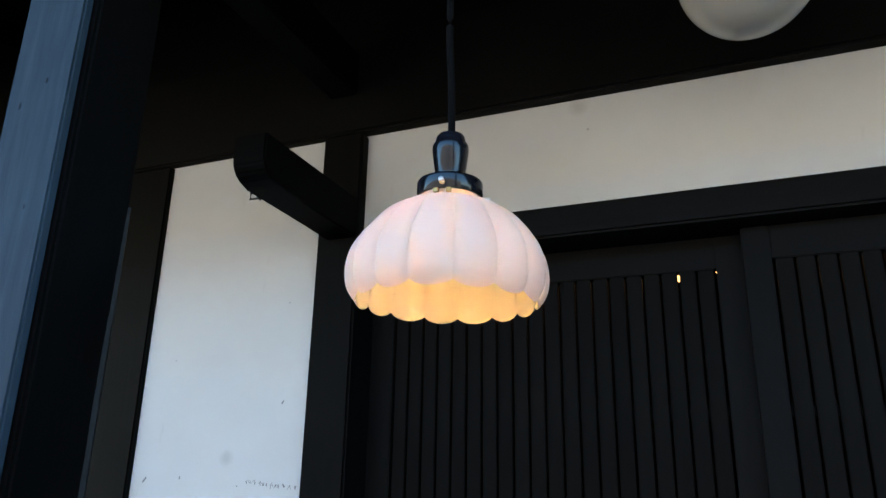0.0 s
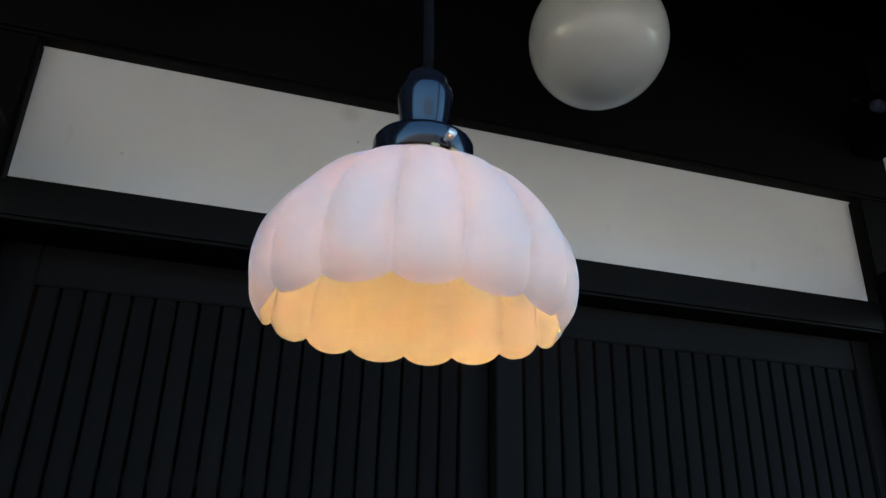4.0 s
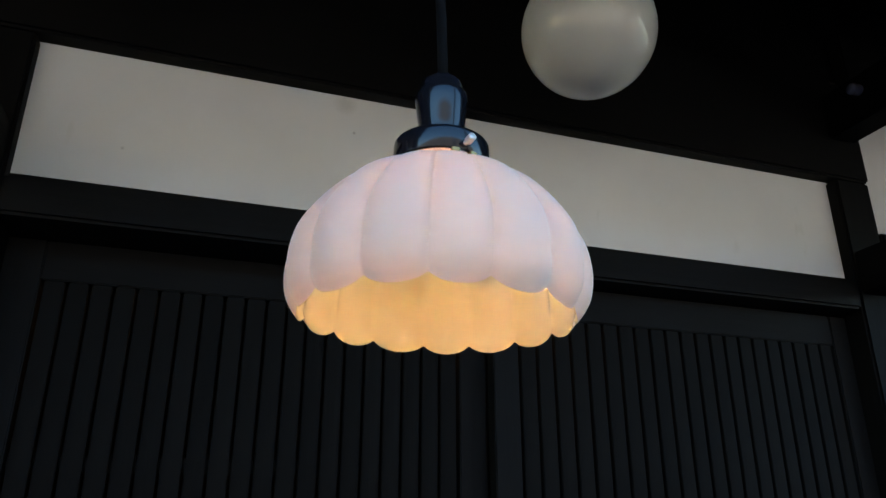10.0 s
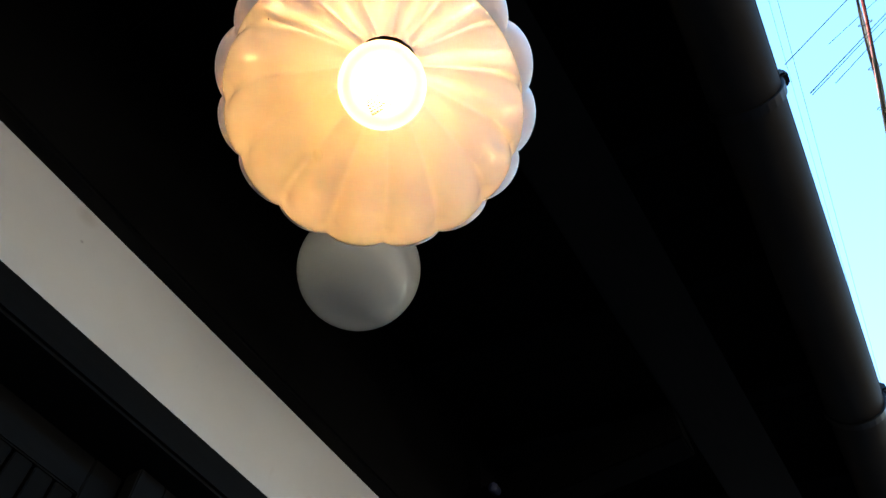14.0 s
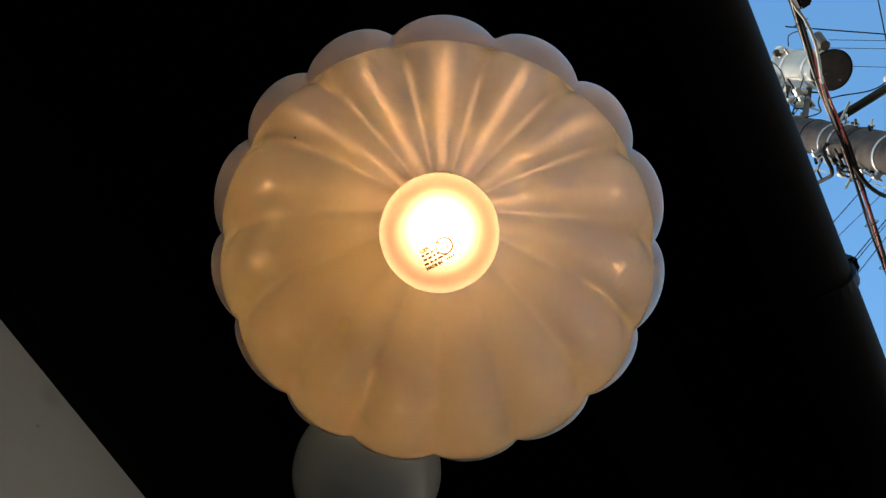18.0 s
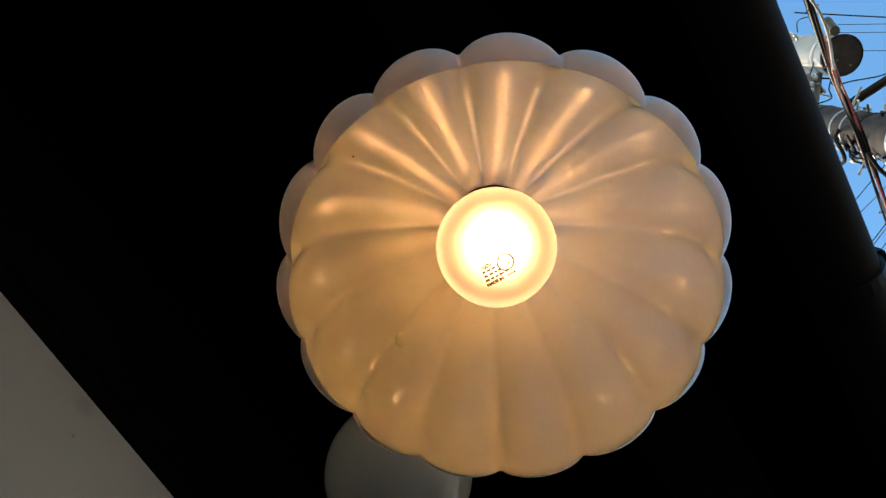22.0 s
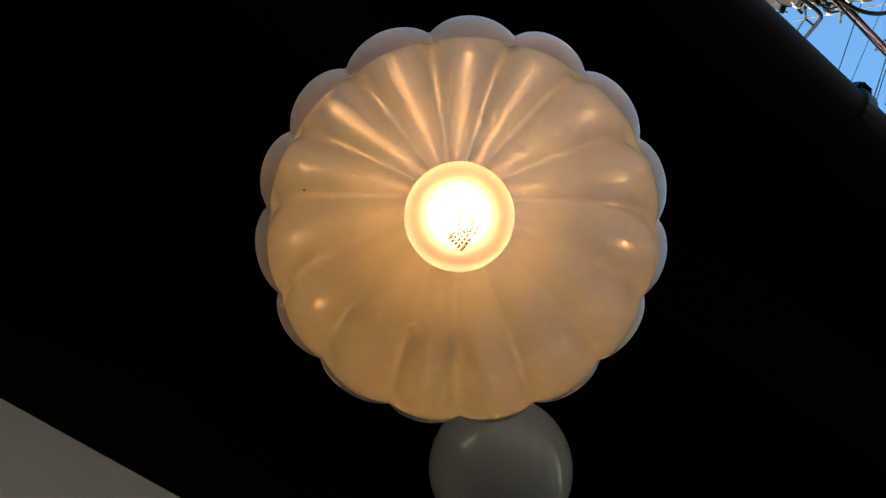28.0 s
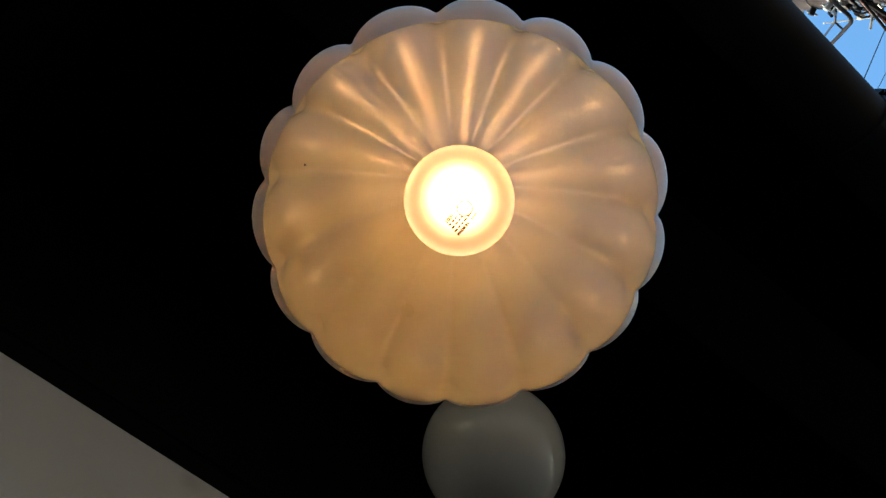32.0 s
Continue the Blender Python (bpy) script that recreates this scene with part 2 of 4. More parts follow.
PORCELAIN = paint("white_porcelain", (0.75, 0.75, 0.73), 0.2)
RUBBER = paint("black_cable", (0.009, 0.009, 0.010), 0.75)
for m in (RUBBER, IRON, CONCRETE, CORD):
    m.node_tree.nodes["Principled BSDF"].inputs["Specular IOR Level"].default_value = 0.12
SHADED_BASE = paint("shaded_brown_base", (0.060, 0.050, 0.043), 0.6, 0, 0.3, 14, 0.1)
RED_CABLE = paint("red_cable", (0.45, 0.05, 0.06), 0.45)
PALE_CABLE = paint("pale_cable", (0.26, 0.25, 0.24), 0.5)
RED_SIGN = paint("red_enamel", (0.26, 0.004, 0.012), 0.6)
RED_SIGN.node_tree.nodes["Principled BSDF"].inputs["Specular IOR Level"].default_value = 0.1
WHITE_SIGN = paint("white_enamel", (0.22, 0.24, 0.28), 0.5)
BLUE_SIGN = paint("blue_enamel", (0.10, 0.14, 0.26), 0.35)
ASPHALT = paint("asphalt", (0.075, 0.071, 0.067), 0.9, 0, 0.3, 3, 0.5)
PALE_WALL = paint("unseen_street_wall", (0.26, 0.245, 0.225), 0.9, 0, 0.1, 1.5, 0.3)
ROOF_SLAB = paint("grey_roof", (0.07, 0.072, 0.076), 0.6, 0, 0.25, 5, 0.3)
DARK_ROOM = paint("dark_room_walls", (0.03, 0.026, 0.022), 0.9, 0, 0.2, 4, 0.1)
WARM_LAMP = glow("warm_bulb", (1.0, 0.52, 0.22), 0.75)


# ---- building helpers ----
def mesh_of(bm, name, mats):
    me = bpy.data.meshes.new(name)
    bmesh.ops.recalc_face_normals(bm, faces=bm.faces)
    bm.to_mesh(me)
    bm.free()
    for m in mats if isinstance(mats, (list, tuple)) else [mats]:
        me.materials.append(m)
    return me


def part(name, bm, mat, parent=None, label="", smooth=False):
    """Links a bmesh (or a finished mesh) as one object under a thing or under a part."""
    me = bm if isinstance(bm, bpy.types.Mesh) else mesh_of(bm, name, mat)
    if smooth:
        me.polygons.foreach_set("use_smooth", [True] * len(me.polygons))
    ob = new(name, me)
    if parent is not None:
        ob.parent = parent
    if label:
        ob["label"] = label
    return ob


def thing(name, at, label, category, group="", kind=""):
    e = new(name)
    e.location = at
    e.empty_display_size = 0.05
    return tagged(e, label, category, group, kind)


def box(x0, x1, y0, y1, z0, z1, bevel=0.003):
    bm = bmesh.new()
    bmesh.ops.create_cube(bm, size=1)
    for v in bm.verts:
        v.co = ((x0 + x1) / 2 + v.co.x * (x1 - x0), (y0 + y1) / 2 + v.co.y * (y1 - y0), (z0 + z1) / 2 + v.co.z * (z1 - z0))
    if bevel:
        bmesh.ops.bevel(bm, geom=bm.edges[:], offset=bevel, segments=2, affect="EDGES")
    return bm


def prism(outline, x0, x1, bevel=0.004):
    """An outline in y and z, drawn out along x."""
    bm = bmesh.new()
    a = [bm.verts.new((x0, y, z)) for y, z in outline]
    b = [bm.verts.new((x1, y, z)) for y, z in outline]
    n = len(outline)
    bm.faces.new(a), bm.faces.new(b)
    for i in range(n):
        bm.faces.new((a[i], a[(i + 1) % n], b[(i + 1) % n], b[i]))
    if bevel:
        bmesh.ops.bevel(bm, geom=bm.edges[:], offset=bevel, segments=2, affect="EDGES")
    return bm


def lathe(profile, steps=48, at=(0, 0, 0), bm=None):
    """A profile of (radius, height) turned about the upright axis."""
    bm = bm or bmesh.new()
    rings = []
    for r, z in profile:
        if r < 1e-6:
            rings.append([bm.verts.new((at[0], at[1], at[2] + z))])
        else:
            rings.append([bm.verts.new((at[0] + r * math.cos(2 * math.pi * i / steps), at[1] + r * math.sin(2 * math.pi * i / steps), at[2] + z)) for i in range(steps)])
    for a, b in zip(rings, rings[1:]):
        for i in range(steps):
            j = (i + 1) % steps
            loop = [a[i % len(a)], a[j % len(a)], b[j % len(b)], b[i % len(b)]]
            loop = [v for k, v in enumerate(loop) if v not in loop[:k]]
            if len(loop) > 2:
                bm.faces.new(loop)
    return bm


def tube(points, radius, sides=8, bm=None):
    """A round bar through points."""
    bm = bm or bmesh.new()
    pts = [Vector(p) for p in points]
    rings = []
    for i, p in enumerate(pts):
        d = (pts[min(i + 1, len(pts) - 1)] - pts[max(i - 1, 0)]).normalized()
        q = d.to_track_quat("Z", "Y")
        rings.append([bm.verts.new(p + q @ Vector((radius * math.cos(2 * math.pi * k / sides), radius * math.sin(2 * math.pi * k / sides), 0))) for k in range(sides)])
    for a, b in zip(rings, rings[1:]):
        for k in range(sides):
            bm.faces.new((a[k], a[(k + 1) % sides], b[(k + 1) % sides], b[k]))
    bm.faces.new(rings[0]), bm.faces.new(rings[-1])
    return bm


def smooth_run(points, steps=6):
    """A soft curve through points."""
    q = [Vector(p) for p in points]
    out = []
    for i in range(len(q) - 1):
        a, b, c, d = q[max(i - 1, 0)], q[i], q[i + 1], q[min(i + 2, len(q) - 1)]
        for k in range(steps):
            t = k / steps
            out.append(0.5 * (2 * b + (c - a) * t + (2 * a - 5 * b + 4 * c - d) * t * t + (3 * b - a - 3 * c + d) * t ** 3))
    return out + [q[-1]]


def solid(name, bm, mat, label, category, kind="", group="", smooth=False):
    return tagged(part(name, bm, mat, None, "", smooth), label, category, group, kind)


H = RIM  # heights below are given from the lamp's rim

# ---- setting ----
solid("ground", box(-40, 40, -40, 40, -0.3, 0.0, 0), ASPHALT, "dark grey asphalt street in front of the house", "ground", "structure")
# unseen walls, added to bounce light and hold back the low sky
solid("added_wall_opposite", box(-14, 7.0, -4.6, -4.4, 0, 3.3, 0), PALE_WALL, "unseen pale wall added across the street to shape the light", "wall", "structure")
solid("added_wall_end", box(9.0, 9.2, -6.0, 0.6, 0, 2.5, 0), PALE_WALL, "unseen plain wall added at the street's end to block sky", "wall", "structure")
# front panels of white plaster between the timbers
solid("wall_panel_1", box(-0.452, 1.098, 0.607, 0.70, H + 0.30, H + 0.56, 0), PLASTER, "narrow band of white plaster above the sliding doors", "wall panel", "structure")
left_panel = solid("wall_panel_2", box(-1.005, -0.545, 0.598, 0.70, 0.0, H + 0.57, 0), PLASTER, "tall white plaster panel between black posts", "wall panel", "structure")
solid("wall_panel_3", box(1.17, 1.87, 0.607, 0.70, H + 0.43, H + 0.83, 0), PLASTER, "white plaster panel of the next bay under a beam", "wall panel", "structure")
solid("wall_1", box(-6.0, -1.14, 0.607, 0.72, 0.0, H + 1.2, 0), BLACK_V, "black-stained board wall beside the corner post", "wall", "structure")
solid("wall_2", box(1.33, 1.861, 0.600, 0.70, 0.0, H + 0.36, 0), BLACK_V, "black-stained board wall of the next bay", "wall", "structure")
# infill added to close the gap under the roof against stray light
solid("wall_4", box(-1.14, 3.0, 0.607, 0.70, H + 0.80, H + 1.08, 0), BLACK_V, "black infill added between the beam and the roof", "wall", "structure")
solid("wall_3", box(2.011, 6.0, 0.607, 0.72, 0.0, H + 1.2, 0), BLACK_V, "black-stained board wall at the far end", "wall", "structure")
# the dark room behind the lattice: unseen walls with its darkness in their colour
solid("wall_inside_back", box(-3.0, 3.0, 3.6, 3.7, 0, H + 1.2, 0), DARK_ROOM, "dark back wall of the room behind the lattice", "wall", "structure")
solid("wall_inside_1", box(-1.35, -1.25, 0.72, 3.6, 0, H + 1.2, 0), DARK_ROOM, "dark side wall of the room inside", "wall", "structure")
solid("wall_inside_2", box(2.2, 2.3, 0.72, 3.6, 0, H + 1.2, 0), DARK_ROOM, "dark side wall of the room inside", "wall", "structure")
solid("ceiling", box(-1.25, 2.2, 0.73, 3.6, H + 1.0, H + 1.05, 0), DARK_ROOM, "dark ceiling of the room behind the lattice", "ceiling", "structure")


# marks on the tall plaster panel: chips, a slash and a row of unreadable pencil strokes
for mx, mz, mw, mh, lean in ((-0.911, 0.062, 0.004, 0.004, 0), (-0.613, -0.037, 0.004, 0.012, 35), (-0.958, -0.198, 0.005, 0.018, 40), (-0.861, -0.192, 0.003, 0.010, 10),
                             (-0.616, 0.177, 0.004, 0.003, 0), (-0.709, -0.206, 0.004, 0.003, 0), (-0.70, -0.52, 0.004, 0.009, 20), (-0.83, -0.4, 0.003, 0.003, 0)):
    chip = box(-mw * 0.38, mw * 0.38, -0.0012, 0.0, -mh * 0.38, mh * 0.38, 0.0004)
    bmesh.ops.rotate(chip, verts=chip.verts, cent=(0, 0, 0), matrix=Matrix.Rotation(radians(lean), 3, "Y"))
    bmesh.ops.translate(chip, verts=chip.verts, vec=(mx, 0.598, H + mz))
    part("chip", chip, PENCIL, left_panel, "small dark chip in the plaster")
strokes = bmesh.new()
rng = random.Random(8)
sx = -0.690
while sx < -0.562:
    sz = H - 0.196 - 0.012 * (sx + 0.69) / 0.13
    for k in range(3):
        a, w, h = rng.uniform(-0.8, 0.8), rng.uniform(0.001, 0.0016), rng.uniform(0.004, 0.009)
        cx, cz = sx + rng.uniform(0, 0.006), sz + rng.uniform(-0.003, 0.003)
        d, e = Vector((math.sin(a), 0, math.cos(a))) * h / 2, Vector((math.cos(a), 0, -math.sin(a))) * w / 2
        strokes.faces.new([strokes.verts.new(Vector((cx, 0.5972, cz)) + p) for p in (-d - e, d - e, d + e, -d + e)])
    sx += rng.uniform(0.008, 0.014)
part("pencil_marks", strokes, PENCIL, left_panel, "row of faint unreadable pencil strokes")


def timber(name, dims, mat, label, category, group=""):
    return solid(name, box(*dims, 0.005), mat, label, category, "", group)


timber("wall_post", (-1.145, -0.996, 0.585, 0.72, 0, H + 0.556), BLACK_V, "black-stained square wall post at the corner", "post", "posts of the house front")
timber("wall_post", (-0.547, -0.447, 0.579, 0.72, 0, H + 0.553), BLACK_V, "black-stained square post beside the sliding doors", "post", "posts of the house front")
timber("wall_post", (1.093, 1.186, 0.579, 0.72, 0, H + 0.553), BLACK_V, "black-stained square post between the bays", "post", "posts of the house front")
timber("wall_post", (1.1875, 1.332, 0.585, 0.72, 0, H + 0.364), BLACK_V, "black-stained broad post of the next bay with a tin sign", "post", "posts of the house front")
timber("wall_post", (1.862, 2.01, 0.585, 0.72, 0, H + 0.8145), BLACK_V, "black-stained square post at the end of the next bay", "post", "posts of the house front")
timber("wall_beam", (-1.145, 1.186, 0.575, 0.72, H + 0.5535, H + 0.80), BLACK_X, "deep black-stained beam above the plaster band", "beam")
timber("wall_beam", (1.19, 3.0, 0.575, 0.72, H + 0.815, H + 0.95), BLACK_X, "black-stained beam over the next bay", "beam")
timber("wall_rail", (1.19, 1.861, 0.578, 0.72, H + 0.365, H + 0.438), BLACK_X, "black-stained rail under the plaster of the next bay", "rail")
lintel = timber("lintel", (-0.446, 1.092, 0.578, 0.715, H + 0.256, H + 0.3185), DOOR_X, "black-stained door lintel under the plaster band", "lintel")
for v in lintel.data.vertices:
    if v.co.x > 1:
        v.co.z += 0.004
eave_post = thing("eave_post", (-0.47, -0.10, 0), "black-stained post under the purlin, its front coloured for blue sky light", "post")
part("post", box(-0.055, 0.051, -0.047, 0.05, 0, H + 0.733, 0.004), BLACK_V, eave_post)
# thin front added to the post; blue sky light is put into its colour
front_board = part("front_board", box(-0.062, 0.042, -0.061, -0.0475, 0, H + 0.725, 0.003), SKYLIT_FRONT, eave_post, "blue-grey post front with knots, sky light in its colour")
for kx, kz, kr in KNOTS:
    knot = lathe([(0, -0.0006), (kr * 0.6, -0.0004), (kr, 0.0), (kr, 0.003), (0, 0.003)], 14)
    bmesh.ops.rotate(knot, verts=knot.verts, cent=(0, 0, 0), matrix=Matrix.Rotation(radians(-90), 3, "X"))
    bmesh.ops.scale(knot, verts=knot.verts, vec=(0.8, 1, 1.5))
    bmesh.ops.translate(knot, verts=knot.verts, vec=(kx, -0.0612, H + kz))
    part("knot", knot, KNOT, front_board, "dark knot in the post front", True)
# the post's inner corner is rubbed pale
rng = random.Random(21)
edge = bmesh.new()
prev = None
for k in range(41):
    z = H + 0.14 - 0.03 * k
    w = 0.003 + 0.006 * min(1, k / 8) * rng.uniform(0.75, 1.05)
    cur = [edge.verts.new((0.0513, 0.0505 - w - 0.002, z)), edge.verts.new((0.0522, 0.0512 - w * 0.5, z)), edge.verts.new((0.0505, 0.0512, z)), edge.verts.new((0.0480, 0.0480, z))]
    if prev:
        for q in range(4):
            edge.faces.new((prev[q], prev[(q + 1) % 4], cur[(q + 1) % 4], cur[q]))
    prev = cur
part("worn_edge", edge, WORN, eave_post, "rubbed pale corner of the post")
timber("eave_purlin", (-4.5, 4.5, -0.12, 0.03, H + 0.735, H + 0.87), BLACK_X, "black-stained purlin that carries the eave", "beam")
for x in (-0.535, 1.092):
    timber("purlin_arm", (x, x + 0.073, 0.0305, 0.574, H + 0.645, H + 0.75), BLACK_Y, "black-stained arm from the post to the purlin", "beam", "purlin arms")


def bracket(x0, x1, drop, label):
    """A short beam end with a rounded nose, standing out from a post."""
    nose = [(0.586, H + 0.304), (0.300, H + 0.3135)] + [(0.289 - 0.04 * math.sin(a), H + 0.355 - 0.04 * math.cos(a)) for a in (0.4, 0.8, 1.2, 1.57)] + [(0.249, H + 0.398), (0.586, H + 0.394)]
    nose = [(y, z - drop) for y, z in nose]
    return solid("bracket_beam", prism(nose, x0, x1, 0.004), BLACK_Y, label, "bracket", "", "bracket beams")


bracket(-0.523, -0.452, 0.0, "black-stained bracket beam with a rounded nose on the post")
bracket(1.10, 1.172, 0.011, "black-stained bracket beam with a rounded nose on the post")

# roof: rafters, boards and a plain unseen slab, rising away from the street
SLOPE = 0.27


SKEW = 0.058  # the eave's edge runs a little askew to the house front


def skew(bm):
    for v in bm.verts:
        if v.co.y < -0.3:
            v.co.y += SKEW * (v.co.x - 0.3)
    return bm


def roof_z(y):
    return H + 0.925 + SLOPE * y


rafter = prism([(-0.29, roof_z(-0.29) - 0.055), (0.80, roof_z(0.80) - 0.055), (0.80, roof_z(0.80) - 0.002), (-0.29, roof_z(-0.29) - 0.002)], -0.022, 0.022, 0.003)
first = solid("rafter", rafter, BLACK_Y, "black rafter with the eave's shade in its colour", "rafter", "", "rafters")
first.location.x = -4.2
for i in range(1, 24):
    copy_thing(first, pose(-4.2 + 0.365 * i, 0, 0))
boards = bmesh.new()
for i in range(60):
    b2 = prism([(-0.43, roof_z(-0.43)), (0.85, roof_z(0.85)), (0.85, roof_z(0.85) + 0.012), (-0.43, roof_z(-0.43) + 0.012)], -4.5 + 0.15 * i, -4.5 + 0.15 * i + 0.147, 0)
    me = bpy.data.meshes.new("tmp")
    b2.to_mesh(me), b2.free()
    boards.from_mesh(me)
    bpy.data.meshes.remove(me)
solid("eave_ceiling", skew(boards), SOFFIT, "near-black boards of the eave underside, its shade in their colour", "ceiling", "structure")
# unseen slab, added to keep the sun off the eave
solid("roof", skew(prism([(-0.45, roof_z(-0.45) + 0.02), (5.0, roof_z(5.0) + 0.02), (5.0, roof_z(5.0) + 0.1), (-0.45, roof_z(-0.45) + 0.1)], -6.5, 6.5, 0)), ROOF_SLAB, "plain unseen roof slab added over the house", "roof", "structure")
solid("wall_back", box(-6.5, 6.5, 5.0, 5.1, 0, H + 2.3, 0), DARK_ROOM, "plain back wall of the house", "wall", "structure")
solid("eave_fascia", skew(box(-4.5, 4.5, -0.425, -0.40, H + 0.735, H + 0.80, 0.005)), BLACK_X, "black-stained board along the eave edge", "fascia")


def make_gutter():
    g = thing("roof_gutter", (0, -0.364 - 0.3 * SKEW, H + 0.70), "dark brown half-round gutter along the eave", "gutter")
    g.rotation_euler.z = math.atan(SKEW)
    bm = bmesh.new()
    ring = []
    for k in range(17):
        a = math.pi + math.pi * k / 16
        ring.append((0.058 * math.cos(a), 0.058 * math.sin(a)))
    for k in range(16, -1, -1):
        a = math.pi + math.pi * k / 16
        ring.append((0.055 * math.cos(a), 0.055 * math.sin(a)))
    ends = []
    for x in (-4.6, 4.6):
        ends.append([bm.verts.new((x, y, z)) for y, z in ring])
    n = len(ring)
    for i in range(n):
        bm.faces.new((ends[0][i], ends[0][(i + 1) % n], ends[1][(i + 1) % n], ends[1][i]))
    part("trough", bm, GUTTER, g, "", True)
    part("lip", tube([(-4.6, -0.0575, 0.002), (4.6, -0.0575, 0.002)], 0.005, 10), GUTTER, g, "", True)
    strap_bm = bmesh.new()
    pts = [(0, 0.059 * math.cos(a), 0.059 * math.sin(a)) for a in (math.pi + math.pi * k / 14 for k in range(15))]
    prev = None
    for p in pts:
        o = Vector((0, p[1], p[2])) * (0.064 / 0.059)
        cur = [strap_bm.verts.new((sx, q[1], q[2])) for sx, q in ((-0.009, p), (0.009, p), (0.009, o), (-0.009, o))]
        if prev:
            for k in range(4):
                strap_bm.faces.new((prev[k], prev[(k + 1) % 4], cur[(k + 1) % 4], cur[k]))
        prev = cur
    strap_me = mesh_of(strap_bm, "strap", IRON)
    for x in (-1.85, -1.07, -0.29, 0.49, 1.27, 2.05, 2.83):
        s = part("strap", strap_me, IRON, g, "black iron gutter strap")
        s.location.x = x
        c = part("clip", box(-0.013, 0.013, -0.074, -0.052, -0.004, 0.022, 0.004), IRON, g, "black iron clip over the lip")
        c.location.x = x
    return g


make_gutter()


# ---- sliding doors ----
def sliding_door(x0, x1, y, slat0, slat1, label):
    d = thing("sliding_door", ((x0 + x1) / 2, y, 0.02), label, "door", "sliding lattice doors")
    inv = Vector((-(x0 + x1) / 2, -y, -0.02))

    def sub(name, dims, mat=DOOR_V, lab=""):
        bm = box(*dims, 0.002)
        bmesh.ops.translate(bm, verts=bm.verts, vec=inv)
        return part(name, bm, mat, d, lab)
    top, low = H + 0.253, 0.02
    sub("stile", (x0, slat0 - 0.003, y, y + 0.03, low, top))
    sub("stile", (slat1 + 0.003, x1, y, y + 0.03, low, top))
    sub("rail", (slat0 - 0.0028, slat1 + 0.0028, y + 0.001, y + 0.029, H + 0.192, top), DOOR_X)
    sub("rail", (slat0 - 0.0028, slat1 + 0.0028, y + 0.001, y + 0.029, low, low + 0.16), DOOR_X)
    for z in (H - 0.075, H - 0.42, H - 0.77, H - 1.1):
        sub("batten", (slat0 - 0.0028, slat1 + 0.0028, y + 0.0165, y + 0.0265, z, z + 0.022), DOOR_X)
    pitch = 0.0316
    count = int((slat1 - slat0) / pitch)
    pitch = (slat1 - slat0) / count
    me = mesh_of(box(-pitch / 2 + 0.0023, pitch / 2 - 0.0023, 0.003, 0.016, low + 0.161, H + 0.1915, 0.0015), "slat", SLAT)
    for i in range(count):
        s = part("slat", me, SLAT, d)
        s.location = (inv.x + slat0 + pitch * (i + 0.5), 0, inv.z)
    return d


sliding_door(-0.446, 0.306, 0.664, -0.39, 0.255, "black-stained sliding door of close upright slats")
sliding_door(0.304, 1.092, 0.625, 0.353, 1.045, "black-stained sliding door of close upright slats")
timber("threshold", (-0.446, 1.092, 0.60, 0.715, 0, 0.02), BLACK_X, "black wooden threshold under the sliding doors", "threshold")


# ---- the lit pendant lamp ----
LOBES, PHASE, FLUTE = 15, 7.86, 0.058
PROFILE = [(0.0327, 0.1168), (0.0332, 0.1096), (0.0371, 0.1071), (0.0470, 0.1047), (0.0589, 0.0995), (0.0728, 0.0903), (0.0848, 0.0783), (0.0957, 0.0643),
           (0.1041, 0.0500), (0.1080, 0.0357), (0.1088, 0.0236), (0.1069, 0.0121), (0.1025, 0.0043), (0.0972, -0.0012)]
# how the inside turns over on its way from the neck to the rim: metres along it, degrees from level
TURN = [(0, 20), (0.0123, 25), (0.0232, 30.5), (0.0464, 37.5), (0.0655, 45), (0.0780, 50.5), (0.0865, 58), (0.0930, 68), (0.1000, 79), (0.1130, 90), (0.1260, 104), (0.1400, 124)]
# how far each furrow of the blown shade strays from an even spacing, in degrees
STRAY = (-0.4, -0.1, 0.0, -1.6, 0.1, -0.3, 1.7, 0.4, 0.1, 1.3, 0.9, -1.1, -0.2, 0.4, -0.5)


def lobe_angle(k, u):
    """The direction of a place across lobe k, from -1 at one furrow to 1 at the next."""
    f = (u + 1) / 2
    a, b = STRAY[k % LOBES], STRAY[(k + 1) % LOBES]
    return radians(PHASE + 360 / LOBES * (k + f) + a + (b - a) * f)


def profile_at(s):
    f = s * (len(PROFILE) - 1)
    i = min(int(f), len(PROFILE) - 2)
    t = f - i
    p = [Vector(PROFILE[max(0, min(len(PROFILE) - 1, i + k))]) for k in (-1, 0, 1, 2)]
    return 0.5 * (2 * p[1] + (p[2] - p[0]) * t + (2 * p[0] - 5 * p[1] + 4 * p[2] - p[3]) * t * t + (3 * p[1] - p[0] - 3 * p[2] + p[3]) * t ** 3)


def flute(u, power=1.9, top=0.82):
    """How far the inside stands in across half a lobe: a hollow with a rounded ridge at its edge."""
    if u < top:
        return u ** power
    k = power * top ** (power - 1)
    return top ** power + k * ((u - top) - (u - top) ** 2 / (2 * (1 - top)))


def swell(u, c=0.93):
    """How far a lobe stands out, from 1 at its crest to the soft furrow at u = -1 and 1."""
    u, e0 = abs(u), math.sqrt(1 - 0.93 ** 2)
    at = (math.sqrt(1 - (0.93 * min(u, c)) ** 2) - e0) / (1 - e0)
    if u > c:
        k = -0.93 ** 2 * c / math.sqrt(1 - (0.93 * c) ** 2) / (1 - e0)
        at += k * ((u - c) - (u - c) ** 2 / (2 * (1 - c)))
    return at


